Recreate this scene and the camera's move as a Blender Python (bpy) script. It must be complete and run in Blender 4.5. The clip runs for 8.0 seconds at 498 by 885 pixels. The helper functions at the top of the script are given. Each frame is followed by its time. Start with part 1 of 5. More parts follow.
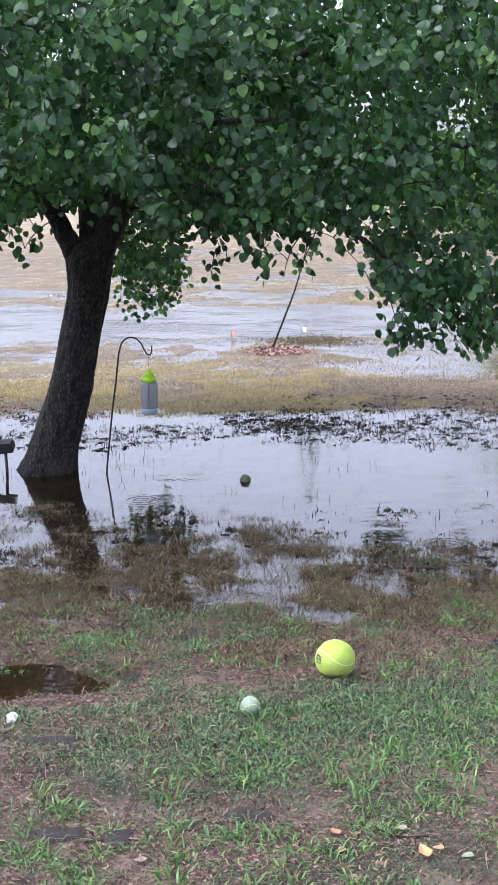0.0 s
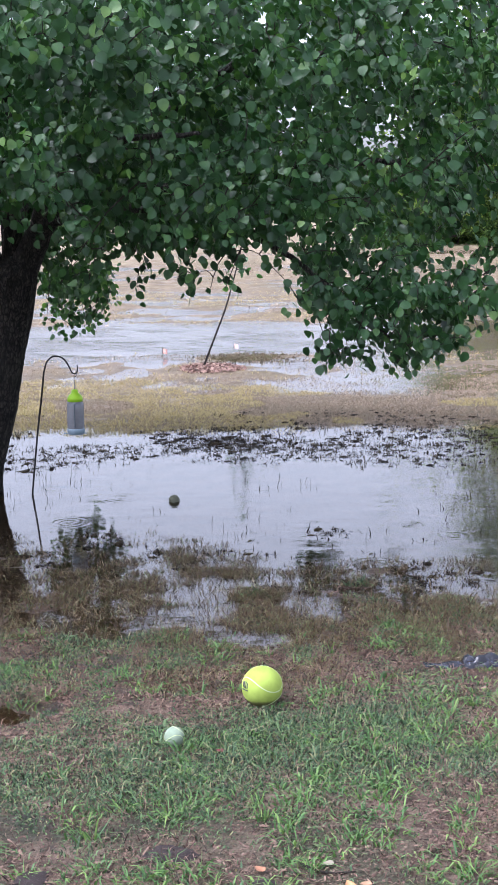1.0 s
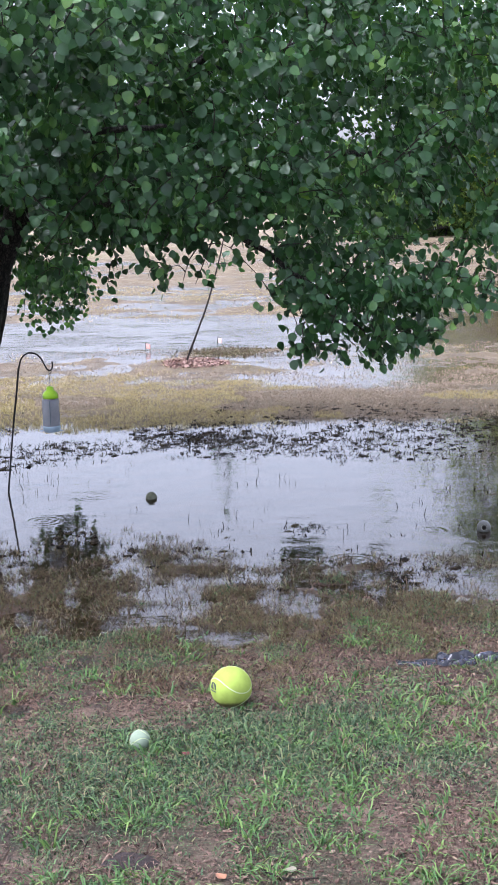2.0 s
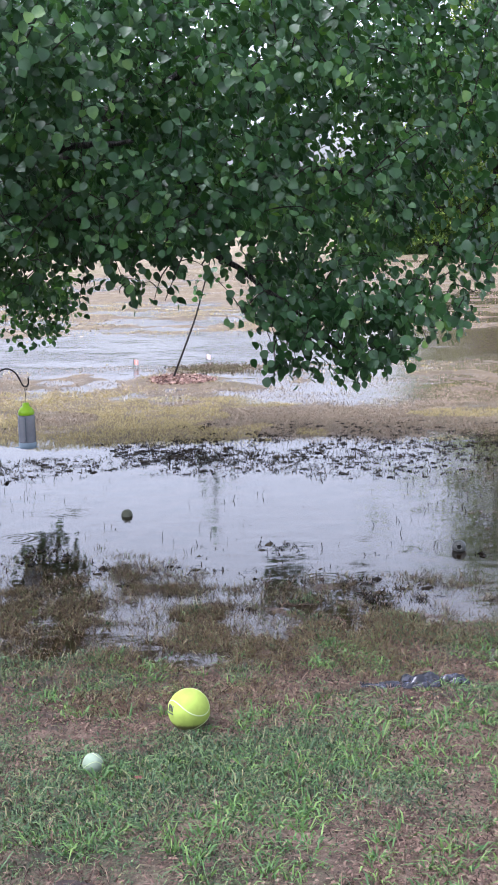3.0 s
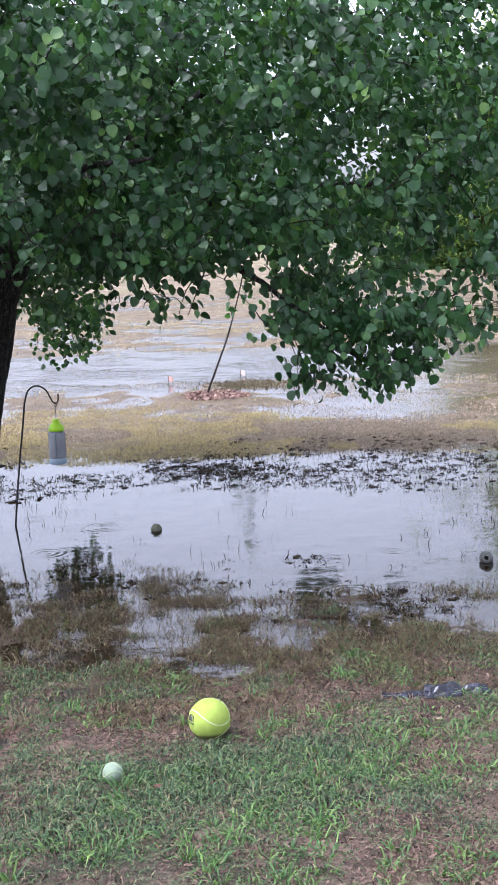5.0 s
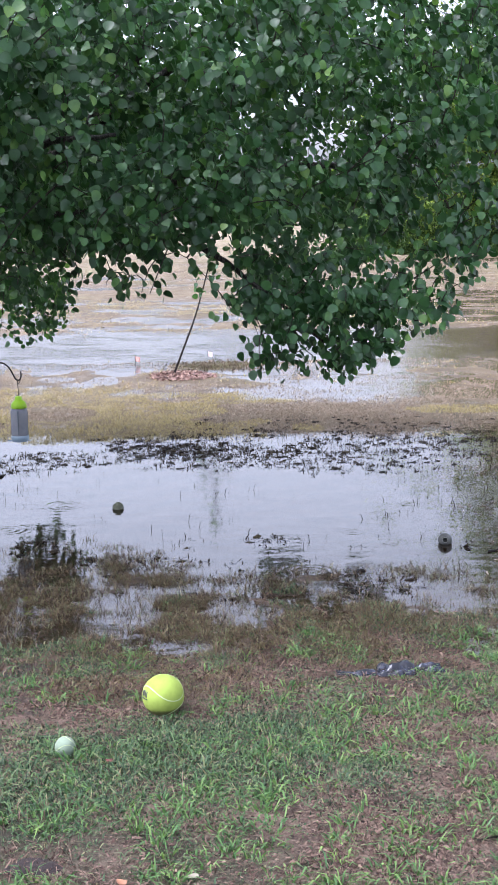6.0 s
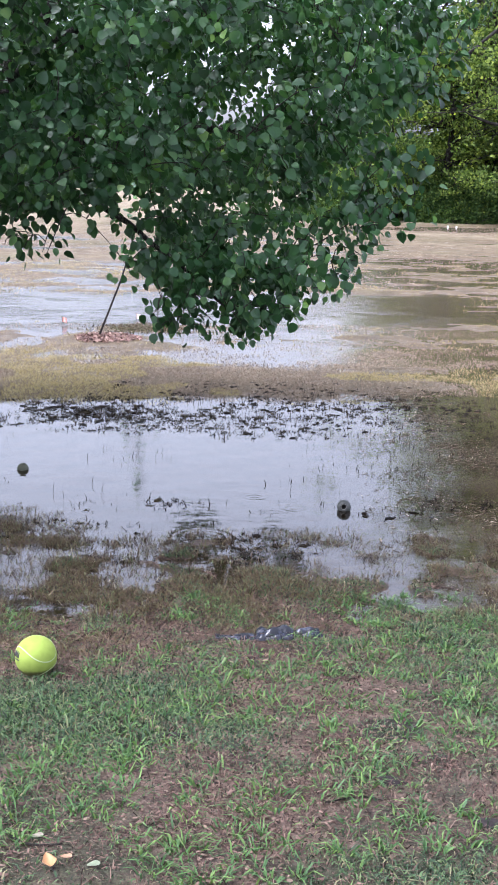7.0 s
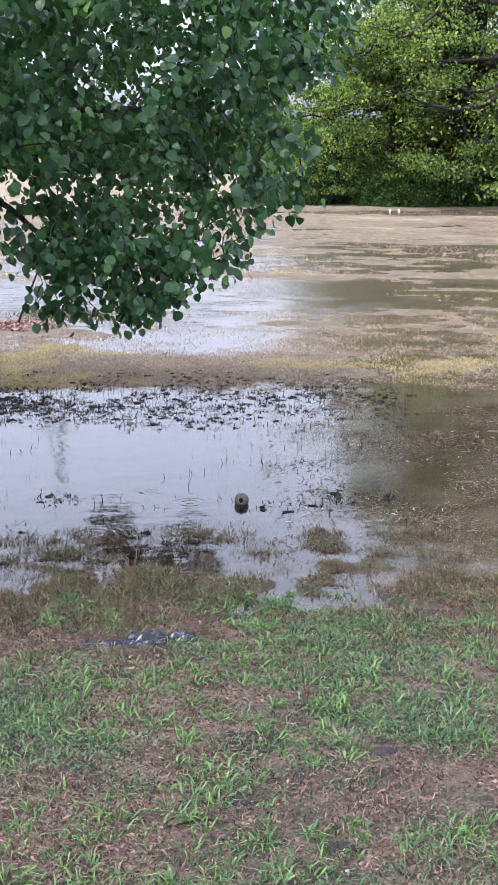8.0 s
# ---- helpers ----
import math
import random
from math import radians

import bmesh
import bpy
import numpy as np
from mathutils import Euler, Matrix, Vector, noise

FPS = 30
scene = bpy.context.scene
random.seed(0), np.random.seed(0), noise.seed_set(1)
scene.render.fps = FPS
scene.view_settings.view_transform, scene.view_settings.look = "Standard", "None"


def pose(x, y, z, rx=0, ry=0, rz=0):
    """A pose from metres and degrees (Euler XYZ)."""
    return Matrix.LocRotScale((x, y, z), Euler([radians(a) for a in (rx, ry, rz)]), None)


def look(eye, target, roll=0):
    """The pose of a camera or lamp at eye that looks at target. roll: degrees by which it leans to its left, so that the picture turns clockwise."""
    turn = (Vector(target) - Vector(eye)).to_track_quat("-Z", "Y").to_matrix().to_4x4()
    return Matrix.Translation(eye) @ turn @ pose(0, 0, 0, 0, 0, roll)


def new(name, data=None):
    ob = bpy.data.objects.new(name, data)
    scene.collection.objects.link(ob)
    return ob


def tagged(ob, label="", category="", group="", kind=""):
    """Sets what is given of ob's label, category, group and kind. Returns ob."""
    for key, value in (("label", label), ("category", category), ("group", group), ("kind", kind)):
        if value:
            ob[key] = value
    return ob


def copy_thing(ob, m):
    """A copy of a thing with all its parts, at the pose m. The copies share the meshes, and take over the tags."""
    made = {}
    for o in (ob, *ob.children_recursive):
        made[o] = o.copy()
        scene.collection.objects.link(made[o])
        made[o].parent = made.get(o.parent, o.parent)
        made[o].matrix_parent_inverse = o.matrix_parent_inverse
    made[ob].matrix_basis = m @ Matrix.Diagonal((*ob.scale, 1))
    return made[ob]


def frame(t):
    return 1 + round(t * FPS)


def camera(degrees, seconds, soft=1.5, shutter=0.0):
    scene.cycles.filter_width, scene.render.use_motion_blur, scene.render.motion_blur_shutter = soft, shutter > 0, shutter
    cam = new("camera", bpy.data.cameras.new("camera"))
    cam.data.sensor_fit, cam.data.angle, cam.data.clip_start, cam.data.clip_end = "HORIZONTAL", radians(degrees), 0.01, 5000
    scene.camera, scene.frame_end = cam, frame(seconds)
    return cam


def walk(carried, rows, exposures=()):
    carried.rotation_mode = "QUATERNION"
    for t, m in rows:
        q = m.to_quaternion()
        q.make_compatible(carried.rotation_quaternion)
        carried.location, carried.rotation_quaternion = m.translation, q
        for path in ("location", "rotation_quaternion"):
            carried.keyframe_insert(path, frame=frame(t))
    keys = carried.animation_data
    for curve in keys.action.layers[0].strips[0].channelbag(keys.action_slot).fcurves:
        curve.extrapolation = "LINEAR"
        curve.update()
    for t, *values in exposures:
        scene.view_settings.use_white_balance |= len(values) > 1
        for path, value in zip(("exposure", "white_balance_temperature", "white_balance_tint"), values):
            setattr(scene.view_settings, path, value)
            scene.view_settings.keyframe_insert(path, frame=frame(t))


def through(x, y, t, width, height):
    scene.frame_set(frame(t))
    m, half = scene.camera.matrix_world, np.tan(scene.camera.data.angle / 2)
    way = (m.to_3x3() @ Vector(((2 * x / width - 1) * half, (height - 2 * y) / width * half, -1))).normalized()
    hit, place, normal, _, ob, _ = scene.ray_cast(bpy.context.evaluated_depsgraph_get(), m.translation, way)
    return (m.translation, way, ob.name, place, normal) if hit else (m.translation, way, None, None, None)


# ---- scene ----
cam = camera(22.0, 8.0, soft=0.9)
PATH = [
    (0, (0.117, 0.199, 1.821), (0.064, 2.159, 1.427), -0.7),
    (0.5, (0.146, 0.27, 1.815), (0.153, 2.234, 1.439), -0.6),
    (1, (0.165, 0.318, 1.815), (0.211, 2.283, 1.445), -0.7),
    (1.5, (0.195, 0.348, 1.813), (0.243, 2.312, 1.436), -0.9),
    (2, (0.258, 0.389, 1.812), (0.316, 2.352, 1.432), -1.2),
    (2.2, (0.293, 0.407, 1.811), (0.362, 2.37, 1.439), -1.2),
    (3.3, (0.421, 0.44, 1.809), (0.463, 2.41, 1.462), -0.6),
    (3.5, (0.428, 0.438, 1.802), (0.449, 2.41, 1.466), -0.4),
    (4, (0.449, 0.429, 1.793), (0.444, 2.404, 1.476), -0.3),
    (5.3, (0.495, 0.39, 1.795), (0.49, 2.363, 1.465), -2.1),
    (5.5, (0.502, 0.411, 1.773), (0.506, 2.384, 1.442), -1.8),
    (6, (0.531, 0.38, 1.777), (0.571, 2.348, 1.422), -0.9),
    (6.5, (0.585, 0.352, 1.783), (0.668, 2.312, 1.393), 0.3),
    (7, (0.77, 0.364, 1.779), (0.894, 2.318, 1.369), 0.8),
    (7.5, (0.935, 0.458, 1.767), (1.121, 2.404, 1.341), 1.0),
    (8, (1.1, 0.583, 1.769), (1.296, 2.526, 1.337), 0.5),
]
walk(cam, [(t, look(eye, target, roll)) for t, eye, target, roll in PATH], [(0.0, 2.25), (8.0, 2.25)])


# ---- light ----
world = bpy.data.worlds.new("overcast_sky")
scene.world = world
world.use_nodes = True
wn = world.node_tree
sky = wn.nodes.new("ShaderNodeTexSky")
sky.sky_type = "NISHITA"
sky.sun_disc = False
sky.sun_elevation, sky.sun_rotation = radians(58), radians(258)
sky.air_density, sky.dust_density, sky.ozone_density = 1.0, 5.0, 1.0
grey = wn.nodes.new("ShaderNodeHueSaturation")
grey.inputs["Saturation"].default_value = 0.22
wn.links.new(sky.outputs["Color"], grey.inputs["Color"])
tint = wn.nodes.new("ShaderNodeMix")
tint.data_type, tint.blend_type = "RGBA", "MULTIPLY"
tint.inputs[0].default_value = 1.0
tint.inputs[7].default_value = (0.945, 0.985, 1.22, 1)
wn.links.new(grey.outputs["Color"], tint.inputs[6])
wn.links.new(tint.outputs[2], wn.nodes["Background"].inputs["Color"])
wn.nodes["Background"].inputs["Strength"].default_value = 0.14

sun = new("sun", bpy.data.lights.new("sun", "SUN"))
sun.data.energy, sun.data.angle, sun.data.color = 0.3, radians(40), (1.0, 0.97, 0.93)
sun.matrix_world = look((0, 0, 30), (18.3, 3.9, 0))


# ---- materials ----
def lin(*c):
    return (*c, 1.0)


class Nodes:
    """A short way to write node materials."""

    def __init__(self, name):
        self.mat = bpy.data.materials.new(name)
        self.mat.use_nodes = True
        self.tree = self.mat.node_tree
        self.tree.nodes.clear()
        self.out = self.add("ShaderNodeOutputMaterial")

    def add(self, kind, **values):
        node = self.tree.nodes.new(kind)
        for key, value in values.items():
            node.inputs[key.replace("_", " ")].default_value = value
        return node

    def link(self, a, b):
        self.tree.links.new(a, b)

    def where(self):
        return self.add("ShaderNodeNewGeometry").outputs["Position"]

    def scaled(self, vector, sx, sy, sz):
        m = self.add("ShaderNodeMapping")
        m.inputs["Scale"].default_value = (sx, sy, sz)
        self.link(vector, m.inputs["Vector"])
        return m.outputs["Vector"]

    def noise(self, vector, scale, detail=4.0, rough=0.6):
        n = self.add("ShaderNodeTexNoise", Scale=scale, Detail=detail, Roughness=rough)
        self.link(vector, n.inputs["Vector"])
        return n.outputs["Fac"]

    def ramp(self, fac, *stops):
        r = self.add("ShaderNodeValToRGB")
        el = r.color_ramp.elements
        while len(el) < len(stops):
            el.new(0.5)
        for e, (p, c) in zip(el, stops):
            e.position = p
            e.color = c if len(c) == 4 else lin(*c)
        self.link(fac, r.inputs["Fac"])
        return r.outputs["Color"]

    def mix(self, fac, a, b, blend="MIX"):
        m = self.add("ShaderNodeMix")
        m.data_type, m.blend_type = "RGBA", blend
        for value, slot in ((fac, m.inputs[0]), (a, m.inputs[6]), (b, m.inputs[7])):
            if isinstance(value, (float, int)):
                slot.default_value = value
            elif isinstance(value, tuple):
                slot.default_value = lin(*value[:3])
            else:
                self.link(value, slot)
        return m.outputs[2]

    def calc(self, op, a, b=0.0, c=0.0):
        m = self.add("ShaderNodeMath")
        m.operation = op
        for value, slot in zip((a, b, c), m.inputs):
            if isinstance(value, (float, int)):
                slot.default_value = value
            else:
                self.link(value, slot)
        return m.outputs[0]

    def span(self, value, a, b, lo=0.0, hi=1.0):
        m = self.add("ShaderNodeMapRange")
        m.interpolation_type = "SMOOTHSTEP"
        self.link(value, m.inputs["Value"])
        for key, v in (("From Min", a), ("From Max", b), ("To Min", lo), ("To Max", hi)):
            m.inputs[key].default_value = v
        return m.outputs[0]

    def bump(self, height, strength=0.5, distance=0.01):
        b = self.add("ShaderNodeBump", Strength=strength, Distance=distance)
        self.link(height, b.inputs["Height"])
        return b.outputs["Normal"]

    def surface(self, colour, rough=0.7, normal=None, metallic=0.0, specular=0.5):
        p = self.add("ShaderNodeBsdfPrincipled", Metallic=metallic)
        p.inputs["Specular IOR Level"].default_value = specular
        for value, key in ((colour, "Base Color"), (rough, "Roughness")):
            if isinstance(value, tuple):
                p.inputs[key].default_value = lin(*value[:3])
            elif isinstance(value, (float, int)):
                p.inputs[key].default_value = value
            else:
                self.link(value, p.inputs[key])
        if normal is not None:
            self.link(normal, p.inputs["Normal"])
        self.link(p.outputs[0], self.out.inputs["Surface"])
        return p


def plain(name, colour, rough=0.5, metallic=0.0, vary=0.25, scale=30.0, relief=0.15, specular=0.5):
    n = Nodes(name)
    at = n.where()
    f = n.noise(at, scale)
    g = n.noise(at, scale * 6)
    c = n.mix(f, tuple(v * (1 - vary) for v in colour), tuple(min(1, v * (1 + vary)) for v in colour))
    n.surface(c, n.span(g, 0.2, 0.8, rough * 0.8, min(1, rough * 1.2)), n.bump(g, relief, 0.002), metallic, specular)
    return n.mat


def leafy(name, stops, rough=0.45, through=0.25, specular=0.5, by_tree=False, spray_light=0.0):
    """Thin green things: colour by piece, some light passes through."""
    n = Nodes(name)
    geo = n.add("ShaderNodeNewGeometry")
    pick = geo.outputs["Random Per Island"]
    # patches of lighter and darker leaf colour imitate lit sprays and shaded hollows
    if spray_light > 0:
        group = n.span(n.noise(geo.outputs["Position"], 3.6, 3, 0.6), 0.32, 0.68)
        pick = n.calc("ADD", n.calc("MULTIPLY", pick, 1 - spray_light), n.calc("MULTIPLY", group, spray_light))
    c = n.ramp(pick, *stops)
    if by_tree:
        one = n.add("ShaderNodeObjectInfo").outputs["Random"]
        c = n.mix(1.0, c, n.ramp(one, (0.0, (0.75, 0.85, 0.85)), (0.5, (1.0, 1.0, 0.95)), (1.0, (1.3, 1.2, 0.9))), "MULTIPLY")
    f = n.noise(geo.outputs["Position"], 60.0, 3)
    c = n.mix(n.span(f, 0.3, 0.7, 0.0, 0.35), c, n.mix(1.0, c, (0.6, 0.62, 0.5), "MULTIPLY"))
    p = n.surface(c, rough, n.bump(f, 0.2, 0.002), specular=specular)
    if through > 0:
        t = n.add("ShaderNodeBsdfTranslucent")
        n.link(n.mix(1.0, c, (1.3, 1.4, 0.6), "MULTIPLY"), t.inputs["Color"])
        m = n.add("ShaderNodeMixShader", Fac=through)
        n.link(p.outputs[0], m.inputs[1])
        n.link(t.outputs[0], m.inputs[2])
        n.link(m.outputs[0], n.out.inputs["Surface"])
    return n.mat


def ground_material():
    n = Nodes("wet_ground")
    at = n.where()
    sep = n.add("ShaderNodeSeparateXYZ")
    n.link(at, sep.inputs[0])
    y, z = sep.outputs[1], sep.outputs[2]
    big = n.noise(at, 1.1, 5)
    mid = n.noise(at, 7.0, 6, 0.7)
    fine = n.noise(at, 70.0, 5, 0.75)
    soil = n.ramp(mid, (0.30, (0.022, 0.016, 0.013)), (0.46, (0.088, 0.056, 0.042)), (0.62, (0.20, 0.138, 0.105)))
    soil = n.mix(n.span(fine, 0.45, 0.7, 0, 0.6), soil, (0.27, 0.195, 0.150))
    soil = n.mix(n.span(n.noise(at, 160.0, 3, 0.6), 0.45, 0.3, 0, 0.85), soil, (0.010, 0.008, 0.007))
    mud = n.span(n.noise(at, 2.6, 5), 0.56, 0.66)
    soil = n.mix(mud, soil, (0.032, 0.026, 0.025))
    flat = n.scaled(at, 1.0, 0.45, 1.0)
    straw = n.ramp(n.noise(flat, 3.0, 7, 0.7), (0.3, (0.11, 0.086, 0.052)), (0.5, (0.20, 0.160, 0.105)), (0.72, (0.27, 0.22, 0.152)))
    straw = n.mix(n.span(n.noise(flat, 0.45, 4), 0.5, 0.68, 0, 0.5), straw, (0.12, 0.115, 0.045))
    sod = n.span(n.noise(at, 1.7, 6, 0.7), 0.44, 0.58, 0.0, 0.75)
    soil = n.mix(n.calc("MULTIPLY", sod, n.span(y, 4.6, 3.0, 0.15, 1.0)), soil, n.ramp(fine, (0.35, (0.010, 0.014, 0.007)), (0.65, (0.055, 0.075, 0.034))))
    far = n.span(n.calc("ADD", y, n.calc("MULTIPLY", big, 1.4)), 10.3, 11.6)
    thin = n.calc("MULTIPLY", n.span(n.calc("ADD", sep.outputs[0], big), 2.1, 3.0), n.span(n.calc("ADD", y, big), 5.9, 6.5))
    far = n.calc("MAXIMUM", far, n.calc("MULTIPLY", thin, 0.9))
    c = n.mix(far, soil, straw)
    wet = n.span(z, -0.004, 0.05)
    c = n.mix(wet, n.mix(1.0, c, (0.55, 0.48, 0.40), "MULTIPLY"), c)
    rough = n.span(n.calc("ADD", z, n.calc("MULTIPLY", mud, -0.02)), -0.01, 0.03, 0.4, 0.9)
    n.surface(c, rough, n.bump(n.calc("ADD", fine, n.calc("MULTIPLY", mid, 1.5)), 1.0, 0.03), specular=0.3)
    return n.mat


def water_material():
    n = Nodes("shallow_rain_water")
    at = n.where()
    long = n.scaled(at, 1.0, 1.6, 1.0)
    a = n.noise(long, 5.0, 3, 0.5)
    b = n.noise(long, 22.0, 2, 0.5)
    h = n.calc("ADD", n.calc("MULTIPLY", a, 1.0), n.calc("MULTIPLY", b, 0.14))
    calm = n.span(n.noise(at, 0.8, 2), 0.42, 0.62, 0.25, 1.0)
    h = n.calc("MULTIPLY", h, calm)
    # rings of single rain drops
    for x, y, r in RINGS:
        d = n.add("ShaderNodeVectorMath")
        d.operation = "DISTANCE"
        n.link(at, d.inputs[0])
        d.inputs[1].default_value = (x, y, 0)
        s = n.calc("SINE", n.calc("MULTIPLY", d.outputs["Value"], 2 * math.pi / 0.045))
        w = n.span(d.outputs["Value"], r, r * 0.45)
        h = n.calc("ADD", h, n.calc("MULTIPLY", n.calc("MULTIPLY", s, w), 0.16))
    sep = n.add("ShaderNodeSeparateXYZ")
    n.link(at, sep.inputs[0])
    # the open field is ruffled by wind
    open_field = n.span(n.calc("ADD", sep.outputs[1], n.calc("MULTIPLY", n.noise(n.scaled(at, 0.3, 1.0, 1.0), 0.8, 3), 3.0)), 13.5, 17.5)
    h = n.calc("MULTIPLY", h, n.calc("ADD", n.calc("MULTIPLY", open_field, 3.4), 0.8))
    normal = n.bump(h, 1.0, 0.0046)
    silt = n.noise(at, 2.2, 5)
    murk = n.add("ShaderNodeBsdfDiffuse")
    murky = n.span(n.calc("ADD", sep.outputs[0], n.noise(at, 1.4, 3)), 2.1, 3.4)
    murk_colour = n.mix(murky, n.ramp(silt, (0.3, (0.014, 0.009, 0.005)), (0.7, (0.036, 0.025, 0.013))), n.ramp(silt, (0.35, (0.075, 0.055, 0.034)), (0.65, (0.17, 0.13, 0.088))))
    n.link(murk_colour, murk.inputs["Color"])
    clear = n.add("ShaderNodeBsdfTransparent", Color=lin(0.66, 0.54, 0.38))
    body = n.add("ShaderNodeMixShader", Fac=0.35)
    n.link(n.calc("ADD", n.calc("MULTIPLY", murky, 0.25), 0.35), body.inputs[0])
    n.link(clear.outputs[0], body.inputs[1])
    n.link(murk.outputs[0], body.inputs[2])
    gloss = n.add("ShaderNodeBsdfGlossy")
    n.link(n.calc("ADD", n.calc("MULTIPLY", open_field, 0.1), 0.015), gloss.inputs["Roughness"])
    n.link(normal, gloss.inputs["Normal"])
    fres = n.add("ShaderNodeFresnel", IOR=1.6)
    n.link(normal, fres.inputs["Normal"])
    m = n.add("ShaderNodeMixShader")
    n.link(fres.outputs[0], m.inputs[0])
    n.link(body.outputs[0], m.inputs[1])
    n.link(gloss.outputs[0], m.inputs[2])
    n.link(m.outputs[0], n.out.inputs["Surface"])
    return n.mat


def bark_material(name, dark, light, scale=1.0):
    n = Nodes(name)
    tc = n.add("ShaderNodeTexCoord").outputs["Object"]
    v = n.scaled(tc, 16 * scale, 16 * scale, 5 * scale)
    f = n.noise(v, 2.2, 6, 0.7)
    g = n.noise(tc, 3.0, 4)
    vor = n.add("ShaderNodeTexVoronoi", Scale=1.0)
    vor.feature = "DISTANCE_TO_EDGE"
    wob = n.add("ShaderNodeVectorMath")
    wob.operation = "ADD"
    n.link(n.scaled(tc, 52 * scale, 52 * scale, 26 * scale), wob.inputs[0])
    n.link(n.mix(1.0, f, (2.4, 2.4, 2.4), "MULTIPLY"), wob.inputs[1])
    n.link(wob.outputs[0], vor.inputs["Vector"])
    plate = n.span(vor.outputs["Distance"], 0.0, 0.2, 0.12, 1.0)
    f = n.calc("MULTIPLY", plate, n.span(f, 0.3, 0.75))
    c = n.ramp(f, (0.1, dark), (0.75, light))
    c = n.mix(n.span(g, 0.52, 0.7, 0, 0.45), c, (0.055, 0.06, 0.04))
    n.surface(c, 0.8, n.bump(f, 1.0, 0.03), specular=0.3)
    return n.mat


RINGS = [(-0.72, 7.55, 0.17), (-0.95, 8.45, 0.16), (-0.45, 8.15, 0.2), (0.95, 6.55, 0.2), (1.25, 7.35, 0.12), (0.35, 6.25, 0.2),
         (1.45, 7.1, 0.13), (1.65, 8.0, 0.1), (0.55, 9.0, 0.12), (2.2, 8.6, 0.14)]
GROUND, WATER = ground_material(), water_material()
BARK = bark_material("pear_bark", (0.004, 0.0035, 0.003), (0.080, 0.070, 0.060))
TWIG = bark_material("twig_bark", (0.020, 0.015, 0.012), (0.07, 0.05, 0.04), 4.0)
FAR_BARK = bark_material("woods_bark", (0.008, 0.006, 0.005), (0.04, 0.032, 0.026), 0.4)
PEAR_LEAF = leafy("pear_leaf", [(0.0, (0.010, 0.034, 0.012)), (0.35, (0.021, 0.068, 0.025)), (0.65, (0.042, 0.115, 0.040)), (0.88, (0.095, 0.200, 0.066)), (1.0, (0.17, 0.29, 0.080))], 0.40, 0.3, 0.43, spray_light=0.5)
TURF = leafy("green_turf", [(0.0, (0.012, 0.018, 0.010)), (0.3, (0.038, 0.066, 0.038)), (0.62, (0.080, 0.135, 0.072)), (0.85, (0.125, 0.19, 0.090)), (1.0, (0.24, 0.20, 0.125))], 0.55, 0.2, 0.22)
LUSH = leafy("lush_grass", [(0.0, (0.040, 0.088, 0.034)), (0.6, (0.085, 0.165, 0.058)), (1.0, (0.16, 0.245, 0.080))], 0.5, 0.22, 0.25)
SOAKED = leafy("soaked_grass", [(0.0, (0.024, 0.015, 0.010)), (0.35, (0.082, 0.054, 0.034)), (0.7, (0.155, 0.112, 0.066)), (0.88, (0.085, 0.112, 0.046)), (1.0, (0.26, 0.21, 0.135))], 0.6, 0.1, 0.2)
STRAW = leafy("dry_straw_grass", [(0.0, (0.21, 0.155, 0.075)), (0.4, (0.38, 0.295, 0.16)), (0.75, (0.37, 0.305, 0.155)), (1.0, (0.50, 0.41, 0.28))], 0.6, 0.25)
DARKREED = leafy("drowned_grass", [(0.0, (0.005, 0.004, 0.003)), (0.6, (0.018, 0.013, 0.009)), (1.0, (0.045, 0.036, 0.020))], 0.85, 0.0, 0.12)
LITTER = leafy("leaf_litter", [(0.0, (0.018, 0.011, 0.009)), (0.4, (0.075, 0.044, 0.035)), (0.85, (0.17, 0.108, 0.086)), (1.0, (0.23, 0.165, 0.125))], 0.75, 0.0, 0.2)
DRIFT = leafy("drift_straw", [(0.0, (0.13, 0.095, 0.064)), (0.5, (0.28, 0.215, 0.155)), (1.0, (0.46, 0.37, 0.28))], 0.7, 0.0, 0.25)
WOODS_LEAF = leafy("woods_leaf", [(0.0, (0.038, 0.070, 0.022)), (0.35, (0.092, 0.145, 0.040)), (0.75, (0.165, 0.230, 0.062)), (1.0, (0.28, 0.34, 0.10))], 0.6, 0.45, 0.2, True)
BUSH_LEAF = leafy("bush_leaf", [(0.0, (0.022, 0.052, 0.017)), (0.6, (0.062, 0.120, 0.034)), (1.0, (0.135, 0.20, 0.055))], 0.6, 0.3, 0.2)
MUD = plain("wet_mud", (0.022, 0.016, 0.016), 0.7, vary=0.6, scale=40.0, relief=1.0, specular=0.2)


# ---- building helpers ----
def tri_mesh(name, verts, tris, smooth=False):
    me = bpy.data.meshes.new(name)
    verts, tris = np.asarray(verts, np.float32), np.asarray(tris, np.int32)
    me.vertices.add(len(verts))
    me.vertices.foreach_set("co", verts.ravel())
    me.loops.add(tris.size)
    me.loops.foreach_set("vertex_index", tris.ravel())
    me.polygons.add(len(tris))
    me.polygons.foreach_set("loop_start", np.arange(0, tris.size, 3, dtype=np.int32))
    me.polygons.foreach_set("loop_total", np.full(len(tris), 3, np.int32))
    me.polygons.foreach_set("use_smooth", np.full(len(tris), smooth))
    me.update(calc_edges=True)
    return me


def mesh_object(name, verts, tris, material, parent=None, smooth=False, label=""):
    ob = new(name, tri_mesh(name, verts, tris, smooth))
    ob.data.materials.append(material)
    ob.parent = parent
    return tagged(ob, label)


